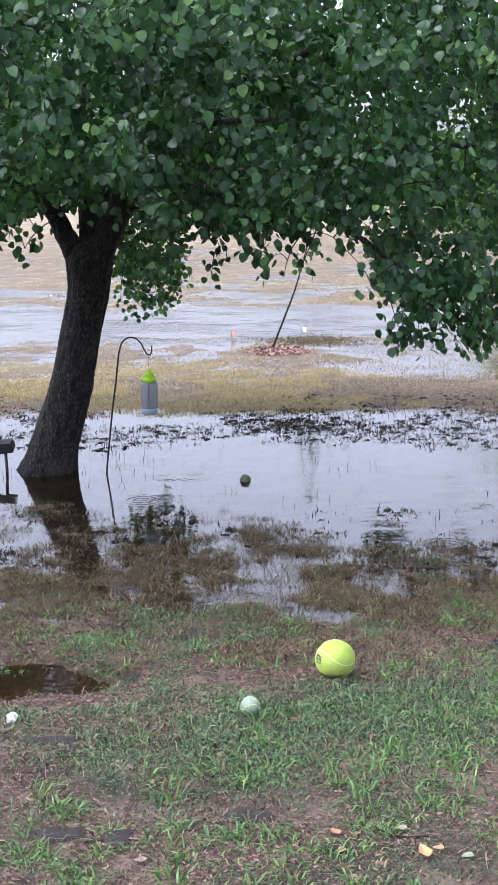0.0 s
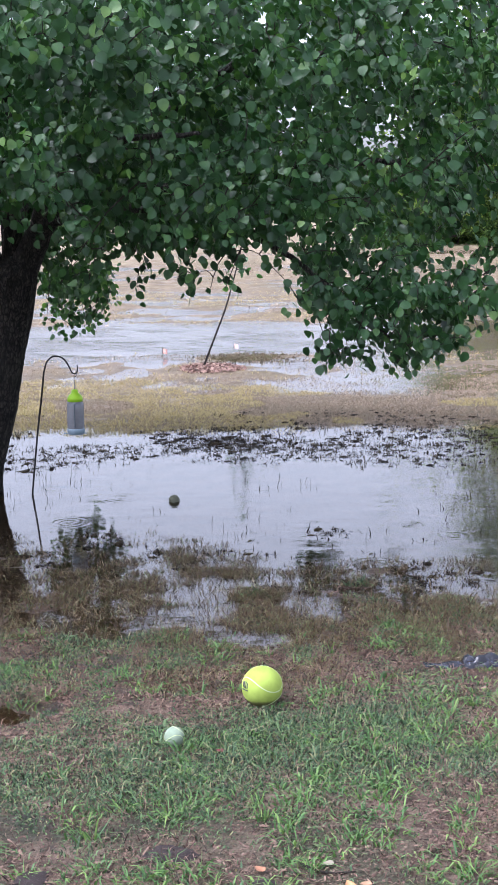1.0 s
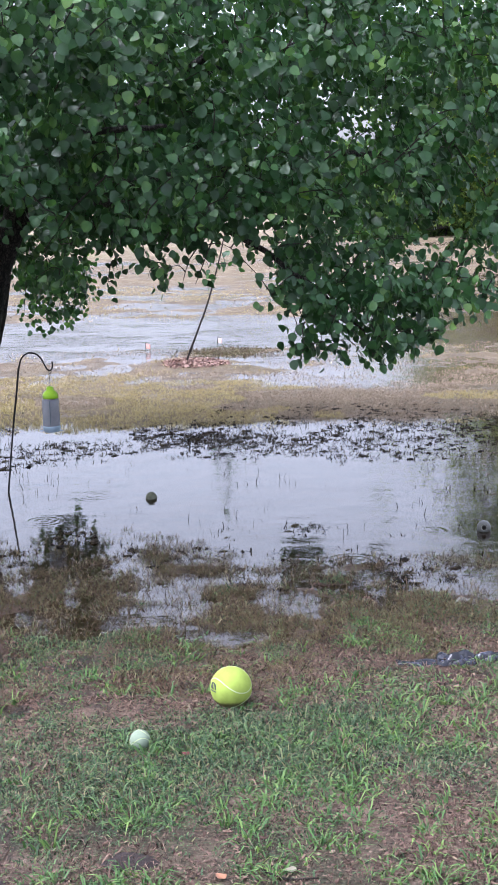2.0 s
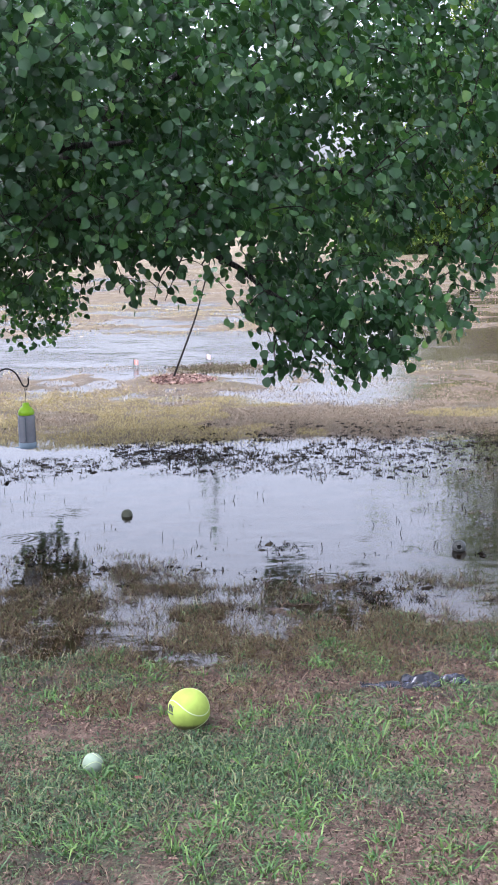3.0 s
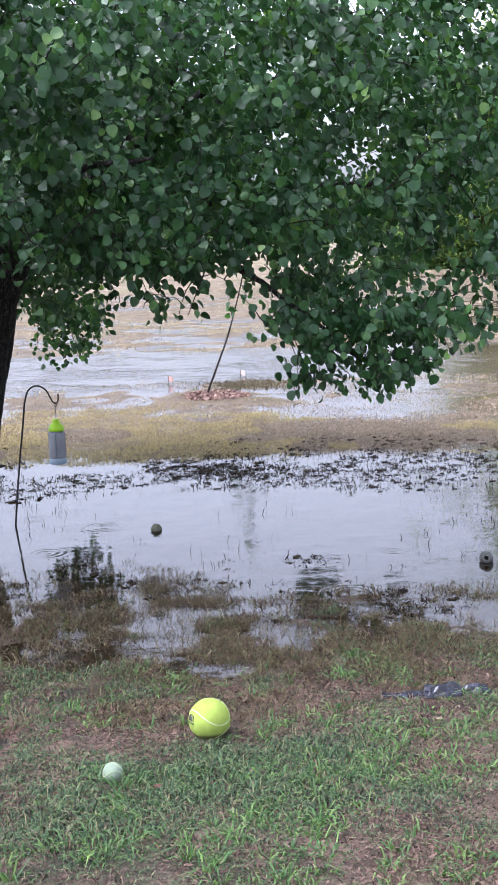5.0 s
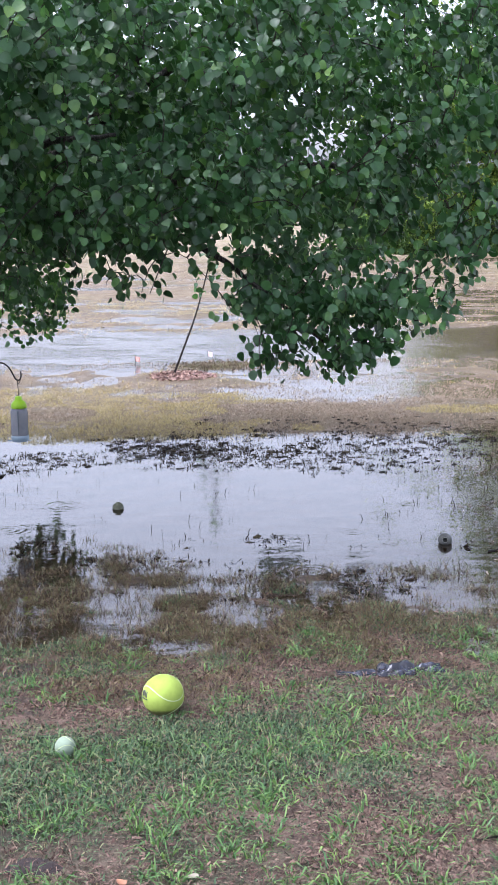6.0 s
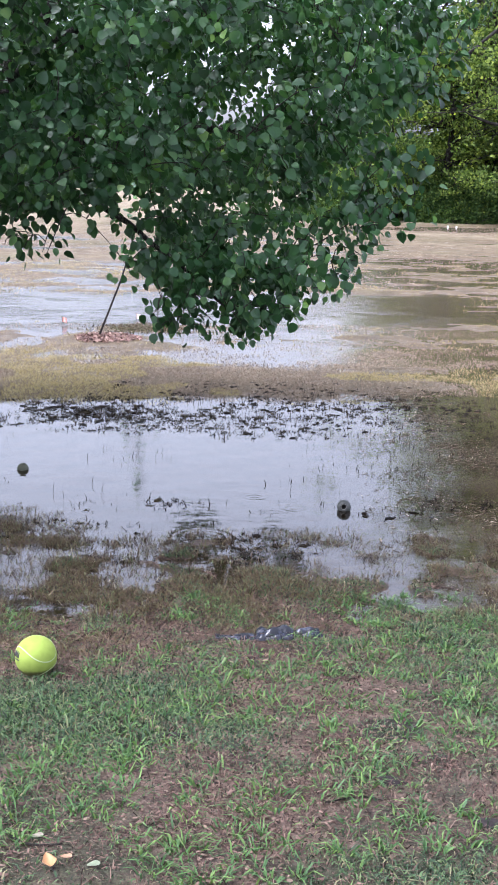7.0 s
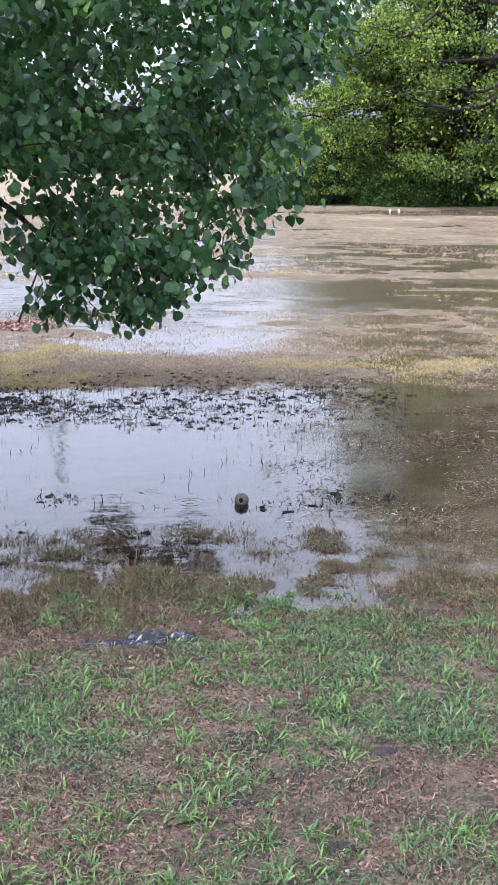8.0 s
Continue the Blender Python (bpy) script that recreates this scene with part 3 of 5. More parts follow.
def broad_tree(seed, height, spread_r, base, leaves, material, leaf_size, label, lean=0.0, limb=0.006):
    rng = np.random.default_rng(seed)
    tree = empty("field_tree", 0, 0, 0, label, "tree", "trees of the wood")
    trunk = curve([(0, 0, -0.3), (0.05, 0, height * 0.2), (lean * 0.5, 0.1, height * 0.5), (lean, 0, height * 0.92)], 14)
    v, t = tube(trunk, np.linspace(0.022 * height, 0.02, 14), 10)
    mesh_object("trunk", v, t, FAR_BARK, tree, True)
    pieces, at = [], []
    for k in range(34):
        s = rng.uniform(base, 0.9)
        i = int(s * 13)
        a = rng.uniform(0, 2 * math.pi)
        f = (s - base) / (0.95 - base)
        reach = spread_r * (0.55 + 0.55 * math.sin(math.pi * min(1, 0.25 + 0.75 * f))) * rng.uniform(0.7, 1.1) * (1 - 0.35 * f)
        rise = height * rng.uniform(-0.03, 0.12) * (0.3 + f)
        b = trunk[i]
        d = np.array([math.cos(a), math.sin(a), 0])
        w = rng.normal(size=(3, 3)) * reach * 0.07
        line = curve([b, b + d * reach * 0.3 + (0, 0, rise * 0.7) + w[0], b + d * reach * 0.6 + (0, 0, rise) + w[1], b + d * reach * 0.85 + (0, 0, rise * 0.7) + w[2], b + d * reach + (0, 0, rise * 0.9)], 8)
        pieces.append(tube(line, np.linspace(limb * height, 0.012, 8), 5))
        for _ in range(8):
            e = line[rng.integers(3, 8)]
            q = e + rng.normal(size=3) * np.array([0.9, 0.9, 0.55]) * spread_r * 0.26
            pieces.append(tube(curve([e, (e + q) / 2 + rng.normal(size=3) * 0.16, q], 5), np.linspace(0.02, 0.006, 5), 4, False))
            at.append(q)
    v, t = gather(pieces)
    tagged(mesh_object("branch_work", v, t, FAR_BARK, tree, True, "dark branches"), kind="stuff")
    at = np.array(at)
    pick = rng.integers(0, len(at), leaves)
    p = at[pick] + rng.normal(size=(leaves, 3)) * np.array([0.5, 0.5, 0.24]) * (0.25 + spread_r * 0.09)
    p = p[(p[:, 2] > 0.5) & (rng.random(len(p)) < np.interp(p[:, 2], [5.0, 8.0], [1.0, 0.42]))]
    leaves = len(p)
    tip = unit(rng.normal(size=(leaves, 3)) + np.array([0, 0, -0.5]))
    nor = unit(np.cross(tip, rng.normal(size=(leaves, 3))))
    v, t = stamp(CLUMP, CLUMP_TRIS, p, np.cross(tip, nor), tip, nor, rng.uniform(0.7, 1.4, leaves) * leaf_size)
    tagged(mesh_object("crown", v, t, material, tree), kind="stuff")
    return tree


def bush(seed, w, h, leaves, material, size):
    rng = np.random.default_rng(seed)
    ob = empty("bush", 0, 0, 0, "dense dark green bush at the edge of the wood", "bush", "bushes of the wood")
    d = unit(rng.normal(size=(leaves, 3)) * np.array([1, 1, 0.8]))
    d[:, 2] = np.abs(d[:, 2])
    lump = 0.7 + 0.5 * fbm(d[:, 0] * 2, d[:, 1] * 2 + d[:, 2], 0.5, seed, 2)
    p = d * np.array([w, w * 0.7, h]) * (rng.random((leaves, 1)) ** 0.3) * lump[:, None]
    tip = unit(d + rng.normal(size=(leaves, 3)) * 0.8)
    nor = unit(np.cross(tip, rng.normal(size=(leaves, 3))))
    v, t = stamp(CLUMP, CLUMP_TRIS, p, np.cross(tip, nor), tip, nor, rng.uniform(0.7, 1.3, leaves) * size)
    tagged(mesh_object("foliage", v, t, material, ob), kind="stuff")
    stems = [tube(curve([(0, 0, -0.2), tuple(rng.normal(size=3) * 0.1 + (0, 0, h * 0.4)), tuple(rng.normal(size=3) * w * 0.35 + (0, 0, h * 0.7))], 6), np.linspace(0.03, 0.01, 6), 5) for _ in range(6)]
    v, t = gather(stems)
    mesh_object("stems", v, t, FAR_BARK, ob)
    return ob


def woods():
    kinds = [broad_tree(11, 21, 5.2, 0.12, 42000, WOODS_LEAF, 0.118, "tall yellow-green tree at the edge of the flooded field"),
             broad_tree(12, 24, 5.8, 0.13, 44000, WOODS_LEAF, 0.118, "tall spreading tree with yellow-green leaves and dark limbs", 0.8),
             broad_tree(13, 8, 2.2, 0.12, 15000, WOODS_LEAF, 0.105, "yellow-green young tree in the wood", -0.3)]
    spots = [(9.6, 51.6, 2), (11.6, 51.2, 2), (14.2, 54.5, 0), (14.4, 51.4, 1), (15.3, 52.2, 0), (19.5, 53, 1), (23, 55, 0), (27, 53, 1), (31, 56, 0), (36, 54, 1), (41, 57, 0), (47, 55, 1),
             (17.0, 60, 1), (18.5, 66, 0), (22, 63, 1), (28, 64, 0), (34, 65, 1), (17.8, 50.6, 2), (21.5, 51, 2), (25.5, 50.8, 2)]
    rng = random.Random(3)
    used = set()
    for x, y, k in spots:
        m = pose(x, y, 0, 0, 0, rng.uniform(0, 360))
        if k in used:
            copy_thing(kinds[k], m)
        else:
            used.add(k)
            kinds[k].matrix_basis = m
    near = broad_tree(14, 17.0, 6.5, 0.26, 9000, WOODS_LEAF, 0.11, "half-bare tree with dark crooked limbs and sparse yellow leaves", 0.6, 0.0105)
    near.matrix_basis = pose(16.6, 46.6, 0, 0, 0, 40)
    shrubs = [bush(21, 1.9, 1.5, 9000, BUSH_LEAF, 0.10), bush(22, 2.3, 2.2, 11000, BUSH_LEAF, 0.11), bush(23, 2.0, 2.6, 10000, BUSH_LEAF, 0.11)]
    placed = set()
    for n in range(26):
        x = 7.2 + n * 1.55 + rng.uniform(-0.5, 0.5)
        y = 50.5 + rng.uniform(-1.0, 1.2) + (0.5 if n % 2 else 1.8)
        k = rng.choice((0, 1, 1, 2))
        m = pose(x, y, 0, 0, 0, rng.uniform(-40, 40))
        if k in placed:
            copy_thing(shrubs[k], m)
        else:
            placed.add(k)
            shrubs[k].matrix_basis = m
    # low far woods across the field
    r = np.random.default_rng(8)
    n = 16000
    x = r.uniform(-90, 40, n)
    top = 5.0 + 3.0 * fbm(x, x * 0, 9.0, 2, 3)
    z = r.random(n) ** 0.8 * top
    p = np.stack([x, 150 + r.normal(size=n) * 2.5, z], 1)
    tip = unit(r.normal(size=(n, 3)))
    nor = unit(np.cross(tip, r.normal(size=(n, 3))))
    v, t = stamp(CLUMP, CLUMP_TRIS, p, np.cross(tip, nor), tip, nor, r.uniform(0.6, 1.3, n))
    tagged(mesh_object("far_woods", v, t, BUSH_LEAF), "low dark green line of far trees", "woods", kind="stuff")


woods()


# ---- grass ----
CHIP = np.array([(-0.5, -0.35, 0), (0.4, -0.5, 0), (0.5, 0.4, 0.1), (-0.35, 0.5, 0.0)], float)
CHIP_TRIS = np.array([(0, 1, 2), (0, 2, 3)])
CLOD = np.array([(math.cos(k * math.pi / 3) * r, math.sin(k * math.pi / 3) * r, z) for r, z in ((1.0, -0.3), (0.75, 0.45)) for k in range(6)] + [(0.1, 0, 0.8)], float)
CLOD_TRIS = np.array([q for k in range(6) for q in ((k, (k + 1) % 6, 6 + (k + 1) % 6), (k, 6 + (k + 1) % 6, 6 + k), (6 + k, 6 + (k + 1) % 6, 12))])
DRIFTS = [[(-1.2, 5.12), (-0.85, 5.06), (-0.66, 5.04), (-0.48, 4.92), (-0.40, 4.70), (-0.46, 4.58)],
          [(-0.18, 4.76), (0.0, 4.74), (0.12, 4.68), (0.3, 4.60), (0.46, 4.62)],
          [(0.55, 6.3), (0.75, 6.18), (0.95, 5.95), (1.05, 5.65), (1.25, 5.45)],
          [(1.2, 5.2), (1.5, 5.12), (1.75, 5.2)], [(-0.9, 5.5), (-0.5, 5.42), (-0.3, 5.3)], [(-1.0, 4.45), (-0.7, 4.5), (-0.5, 4.42)],
          [(1.9, 5.75), (2.3, 5.6), (2.8, 5.7)]]


# lush and bare spots of the lawn: x, y, half width, gain
GREENS = [(0.80, 4.66, 0.22, 0.14), (2.02, 4.12, 0.25, 0.18), (1.98, 3.44, 0.2, 0.2), (1.6, 4.68, 0.2, 0.12), (1.77, 5.24, 0.25, 0.16), (0.62, 4.43, 0.25, 0.12),
          (1.70, 3.72, 0.2, -0.12), (1.42, 3.5, 0.22, -0.06), (-0.48, 3.7, 0.25, -0.07), (0.08, 3.5, 0.15, -0.08), (1.05, 4.95, 0.15, -0.10)]


def grass():
    rng = np.random.default_rng(77)

    def area(n, x0, x1, y0, y1):
        return rng.uniform(x0, x1, n), rng.uniform(y0, y1, n)

    def field(name, x, y, hgt, wid, material, label, lean=0.6, base=None):
        v, t = blades(rng, x, y, hgt, wid, lean, base)
        ob = mesh_object(name, v, t, material)
        tagged(ob, label, "grass", kind="stuff")

    # short green turf on the near bank, flattened by rain
    x, y = area(400000, -1.6, 3.6, 2.4, 6.3)
    green = fbm(x, y, 0.7, 61, 3) + 0.10 * np.clip((x - 0.4) / 1.2, -0.6, 0.6) + 0.11 * np.exp(-((y - 4.35) / 0.55) ** 2) - 0.08 * np.clip((y - 5.6) / 0.6, 0, 1) + 0.05 * np.exp(-((y - 5.15) / 0.3) ** 2) + 0.12 * np.exp(-(((x + 0.45) / 0.4) ** 2 + ((y - 5.25) / 0.25) ** 2)) + 0.14 * np.exp(-(((x - 1.35) / 0.5) ** 2 + ((y - 5.8) / 0.3) ** 2))
    green = green + (fbm(x, y, 0.16, 63, 3) - 0.5) * 0.75 - 0.05 * np.clip((3.9 - y) / 0.6, 0, 1)
    for px, py, w, gain in GREENS:
        green = green + gain * np.exp(-(((x - px) / w) ** 2 + ((y - py) / (w * 0.75)) ** 2))
    fade = np.clip(np.minimum(np.minimum(x + 1.6, 3.6 - x), y - 2.4) / 0.35, 0.02, 1)
    k = (rng.random(len(x)) < np.clip((green - 0.365) * 3.4, 0.08, 1) * fade) & (land(x, y) > 0.002)
    x, y, green = x[k], y[k], green[k]
    tall = np.clip((green - 0.35) * 2.0, 0.5, 1.3)
    field("turf", x, y, rng.gamma(4.0, 0.0054, len(x)) * tall + 0.004, rng.uniform(0.0026, 0.0066, len(x)), TURF, "short patchy green lawn grass on wet soil", 2.2)
    # the lawn goes on around, coarser
    x, y = area(150000, -9, 10, -6, 6.0)
    inside = (x > -1.3) & (x < 3.3) & (y > 2.7)
    k = (rng.random(len(x)) < np.clip((fbm(x, y, 0.7, 61, 3) - 0.34) * 3, 0.05, 1)) & (land(x, y) > 0.002) & ~inside & (np.hypot(x - 0.5, y - 0.4) > 0.9)
    x, y = x[k], y[k]
    field("lawn", x, y, rng.uniform(0.015, 0.05, len(x)), rng.uniform(0.006, 0.012, len(x)), TURF, "short wet lawn grass, patchy", 1.8)
    # dead blades matted between the green
    x, y = area(110000, -1.6, 3.6, 2.4, 5.6)
    k = (rng.random(len(x)) < np.clip((fbm(x, y, 0.22, 65, 3) - 0.34) * 3, 0.1, 1)) & (land(x, y) > 0.0)
    x, y = x[k], y[k]
    field("matted_grass", x, y, rng.gamma(3.0, 0.0055, len(x)) + 0.003, rng.uniform(0.002, 0.0048, len(x)), LITTER, "matted dead brown grass on the soil", 2.4)
    # taller bright tufts
    cx, cy = area(1900, -1.2, 3.2, 2.9, 5.6)
    k = fbm(cx, cy, 0.5, 67, 2) + 0.22 * np.exp(-((cy - 4.4) / 0.4) ** 2) * (cx > -0.1) + sum(g * np.exp(-(((cx - px) / w) ** 2 + ((cy - py) / w) ** 2)) for px, py, w, g in GREENS) * 1.3 > 0.55
    cx, cy = cx[k], cy[k]
    extra = np.array([(0.03, 4.24), (0.08, 4.27), (0.16, 5.31), (1.72, 4.34), (1.80, 4.36), (1.5, 4.9), (1.75, 5.0), (1.95, 5.02), (0.9, 4.35), (0.95, 4.5),
                      (1.05, 4.4), (0.85, 4.62), (-0.35, 4.05), (0.33, 3.6), (-0.3, 3.75), (-0.2, 3.6), (0.07, 4.78), (-0.6, 3.6), (1.3, 4.45), (1.15, 4.55)])
    bx, by = area(150, -1.1, 2.6, 4.75, 5.6)
    cx, cy = np.concatenate([cx, bx, extra[:, 0]]), np.concatenate([cy, by, extra[:, 1]])
    per = 15
    a = rng.uniform(0, 2 * math.pi, len(cx) * per)
    r = np.abs(rng.normal(size=len(a))) * np.repeat(rng.uniform(0.012, 0.035, len(cx)), per)
    x, y = np.repeat(cx, per) + r * np.cos(a), np.repeat(cy, per) + r * np.sin(a)
    big = rng.uniform(0.55, 1.1, len(cx))
    big[-len(extra):] = rng.uniform(1.1, 1.6, len(extra))
    big = np.repeat(big, per)
    v, t = blades(rng, x, y, rng.uniform(0.018, 0.055, len(x)) * big, rng.uniform(0.0040, 0.0080, len(x)), 2.2, to=a + rng.normal(size=len(a)) * 0.5)
    tagged(mesh_object("grass_tufts", v, t, LUSH), "bright green tufts of broad-bladed grass", "grass", kind="stuff")
    # bits of straw, bark and dead leaf over the soil
    x, y = area(260000, -1.35, 3.3, 2.6, 6.3)
    k = (rng.random(len(x)) < np.clip((fbm(x, y, 0.3, 73, 3) - 0.3) * 3, 0.05, 1)) & (land(x, y) > -0.002)
    x, y = x[k], y[k]
    # drift lines left by the water
    for line in DRIFTS:
        m = 2600
        path = curve([(px, py, 0) for px, py in line], m)
        w = 0.006 + 0.020 * fbm(np.arange(m) * 0.01, np.zeros(m), 1.0, 75, 2)
        x = np.concatenate([x, path[:, 0] + rng.normal(size=m) * w])
        y = np.concatenate([y, path[:, 1] + rng.normal(size=m) * w])
    n = len(x)
    at = np.stack([x, y, land(x, y) + rng.uniform(0.000, 0.006, n)], 1)
    a = rng.uniform(0, 2 * math.pi, n)
    ay = unit(np.stack([np.cos(a), np.sin(a), rng.normal(size=n) * 0.2], 1))
    az = unit(np.stack([rng.normal(size=n) * 0.35, rng.normal(size=n) * 0.35, np.ones(n)], 1))
    ax = unit(np.cross(ay, az)) * rng.uniform(0.08, 0.34, (n, 1))
    v, t = stamp(CHIP, CHIP_TRIS, at, ax, ay, az, rng.gamma(2.0, 0.0036, n) + 0.003)
    tagged(mesh_object("ground_litter", v, t, LITTER), "brown straw, bark crumbs and dead leaf bits", "litter", kind="stuff")
    # crumbs of soil where the lawn is bare
    x, y = area(34000, -1.3, 3.2, 2.7, 5.4)
    bare = fbm(x, y, 0.7, 61, 3) + (fbm(x, y, 0.16, 63, 3) - 0.5) * 0.75
    k = (rng.random(len(x)) < np.clip((0.50 - bare) * 4, 0.02, 1)) & (land(x, y) > 0.0)
    x, y = x[k], y[k]
    n = len(x)
    a = rng.uniform(0, 2 * math.pi, n)
    one = np.stack([np.cos(a), np.sin(a), 0 * a], 1) * rng.uniform(0.7, 1.7, (n, 1))
    two = np.stack([-np.sin(a), np.cos(a), 0 * a], 1)
    up = np.stack([rng.normal(size=n) * 0.2, rng.normal(size=n) * 0.2, rng.uniform(0.5, 0.9, n)], 1)
    v, t = stamp(CLOD, CLOD_TRIS, np.stack([x, y, land(x, y)], 1), one, two, up, np.minimum(rng.gamma(2.0, 0.0014, n) + 0.001, 0.007))
    v = v + rng.normal(size=v.shape) * 0.0009
    tagged(mesh_object("soil_crumbs", v, t, LITTER), "red-brown crumbs of wet soil on bare lawn", "soil", kind="stuff")
    # soaked brown grass along the water's edge
    x, y = area(360000, -2.2, 3.9, 4.6, 7.5)
    cover = fbm(x, y, 0.35, 71, 3) + (fbm(x, y, 0.1, 72, 2) - 0.5) * 0.5
    ground_z = land(x, y)
    inner = 0.5 * np.clip((0.45 - x) / 0.5, 0, 1)
    k = (rng.random(len(x)) < np.clip((cover - 0.46) * 5, 0.03, 0.8) * np.clip((y - 4.6) / 0.7, 0.1, 1)) & (ground_z > -0.022 + 0.022 * rng.random(len(x))) & (y < 6.95 + inner)
    x, y = x[k], y[k]
    field("soaked_grass", x, y, rng.uniform(0.012, 0.042, len(x)), rng.uniform(0.0025, 0.005, len(x)), SOAKED, "flattened brown grass soaked by flood water", 2.1)
    # wispy brown and olive tufts that stand in the flooded edge
    cx, cy = area(3600, -2.2, 3.6, 5.1, 7.6)
    edge_y = 6.75 + 0.65 * np.clip((0.4 - cx) / 0.5, 0, 1)
    chance = np.clip((fbm(cx, cy, 0.4, 107, 3) - 0.36) * 4, 0.1, 1) * np.clip((edge_y - cy) / 0.25, 0, 1) * np.clip((cy - 5.1) / 0.5, 0.15, 1)
    k = (rng.random(len(cx)) < chance) & (land(cx, cy) > -0.03)
    more = np.array([(-1.28, 7.45), (-1.22, 7.40), (-1.33, 7.38), (-1.2, 7.3), (-0.62, 6.95), (-0.55, 6.9), (-0.68, 6.85), (0.17, 7.0), (0.1, 6.95), (0.22, 6.92), (-0.3, 6.8), (0.95, 6.25), (1.05, 6.3), (1.15, 6.28)])
    cx, cy = np.concatenate([cx[k], more[:, 0]]), np.concatenate([cy[k], more[:, 1]])
    per = 26
    a = rng.uniform(0, 2 * math.pi, len(cx) * per)
    r = np.abs(rng.normal(size=len(a))) * np.repeat(rng.uniform(0.012, 0.05, len(cx)), per)
    x, y = np.repeat(cx, per) + r * np.cos(a) * 1.3, np.repeat(cy, per) + r * np.sin(a)
    tall = np.repeat(rng.uniform(0.5, 1.25, len(cx)), per)
    v, t = blades(rng, x, y, rng.uniform(0.02, 0.066, len(x)) * tall, rng.uniform(0.0018, 0.004, len(x)), 1.9, np.maximum(land(x, y), -0.02), to=a + rng.normal(size=len(a)) * 0.7)
    tagged(mesh_object("marsh_tufts", v, t, SOAKED), "wispy brown and olive grass tufts in flood water", "grass", kind="stuff")
    # thin stalks standing in the pond
    x, y = area(9000, -2.6, 3.6, 6.3, 10.6)
    k = rng.random(len(x)) < np.clip((fbm(x, y, 0.5, 81, 3) - 0.5) * 3, 0, 1) * np.interp(y, [6.3, 8, 9.4, 10.6], [0.25, 0.3, 0.8, 1.0])
    x, y = x[k], y[k]
    field("pond_stalks", x, y, rng.uniform(0.02, 0.075, len(x)), rng.uniform(0.002, 0.0045, len(x)), DARKREED, "thin dark grass stalks standing in water", 0.7, -0.003)
    # dark clods of soil and drowned grass along the far shore, and some near
    cx, cy = area(13000, -2.9, 3.4, 8.9, 11.3)
    chance = np.clip((fbm(cx, cy, 0.6, 91, 3) - 0.40) * 4, 0, 1) * np.interp(cx, [-2.9, -0.4, 0.2, 0.9, 1.6, 3.4], [0.3, 0.6, 1.0, 0.8, 0.4, 0.2]) * np.interp(cy, [8.9, 9.7, 10.5, 11.3], [0.12, 0.7, 1.0, 0.25]) + 0.9 * np.exp(-(((cx - 0.35) / 0.5) ** 2 + ((cy - 9.85) / 0.35) ** 2))
    k = rng.random(len(cx)) < chance
    nx, ny = area(1500, -1.5, 2.6, 6.1, 7.3)
    kn = rng.random(len(nx)) < np.clip((fbm(nx, ny, 0.4, 93, 2) - 0.5) * 3, 0, 1)
    cx, cy = np.concatenate([cx[k], nx[kn]]), np.concatenate([cy[k], ny[kn]])
    n = len(cx)
    at = np.stack([cx, cy, np.maximum(land(cx, cy), -0.004)], 1)
    a = rng.uniform(0, 2 * math.pi, n)
    one = np.stack([np.cos(a), np.sin(a), 0 * a], 1) * rng.uniform(0.7, 2.0, (n, 1))
    two = np.stack([-np.sin(a), np.cos(a), 0 * a], 1) * rng.uniform(0.5, 1.2, (n, 1))
    up = np.stack([rng.normal(size=n) * 0.2, rng.normal(size=n) * 0.2, rng.uniform(0.3, 0.6, n)], 1)
    v, t = stamp(CLOD, CLOD_TRIS, at, one, two, up, np.minimum(rng.gamma(2.0, 0.0062, n) + 0.003, 0.030))
    v = v + rng.normal(size=v.shape) * np.array([0.005, 0.005, 0.003])
    tagged(mesh_object("mud_clods", v, t, DARKREED), "dark clods of mud and drowned grass in shallow water", "mud", kind="stuff")
    per = 5
    x = np.repeat(cx, per) + rng.normal(size=n * per) * 0.03
    y = np.repeat(cy, per) + rng.normal(size=n * per) * 0.03
    field("drowned_grass", x, y, rng.uniform(0.010, 0.040, len(x)), rng.uniform(0.003, 0.007, len(x)), DARKREED, "dark drowned grass blades", 2.2, -0.002)
    # pale straw that floats and stands in the shallows
    x, y = area(90000, 1.0, 4.8, 5.5, 11.0)
    k = rng.random(len(x)) < np.clip((fbm(x, y, 0.45, 99, 3) - 0.44) * 3.5, 0, 1) * np.clip((x - 1.8) / 0.9, 0, 1) * np.interp(y, [5.5, 6.6, 7.4, 9, 10.2, 11], [0.8, 0.9, 0.8, 0.6, 0.7, 0.8])
    x, y = x[k], y[k]
    n = len(x)
    a = rng.normal(size=n) * 0.9
    ay = unit(np.stack([np.cos(a), np.sin(a), rng.normal(size=n) * 0.08], 1))
    az = np.broadcast_to(np.array([0, 0, 1.0]), (n, 3))
    ax = unit(np.cross(ay, az)) * rng.uniform(0.06, 0.16, (n, 1))
    at = np.stack([x, y, np.maximum(land(x, y), 0.0) + rng.uniform(0.002, 0.008, n)], 1)
    v, t = stamp(CHIP, CHIP_TRIS, at, ax, ay, az, rng.gamma(3.0, 0.006, n) + 0.006)
    tagged(mesh_object("floating_straw", v, t, DRIFT), "pale brown straw floating on shallow water", "straw", kind="stuff")
    v, t = blades(rng, x[::3], y[::3], rng.uniform(0.01, 0.045, len(x[::3])), rng.uniform(0.002, 0.004, len(x[::3])), 1.8, np.maximum(land(x[::3], y[::3]), 0.0))
    tagged(mesh_object("shallows_grass", v, t, SOAKED), "thin brown grass standing in the shallows", "grass", kind="stuff")
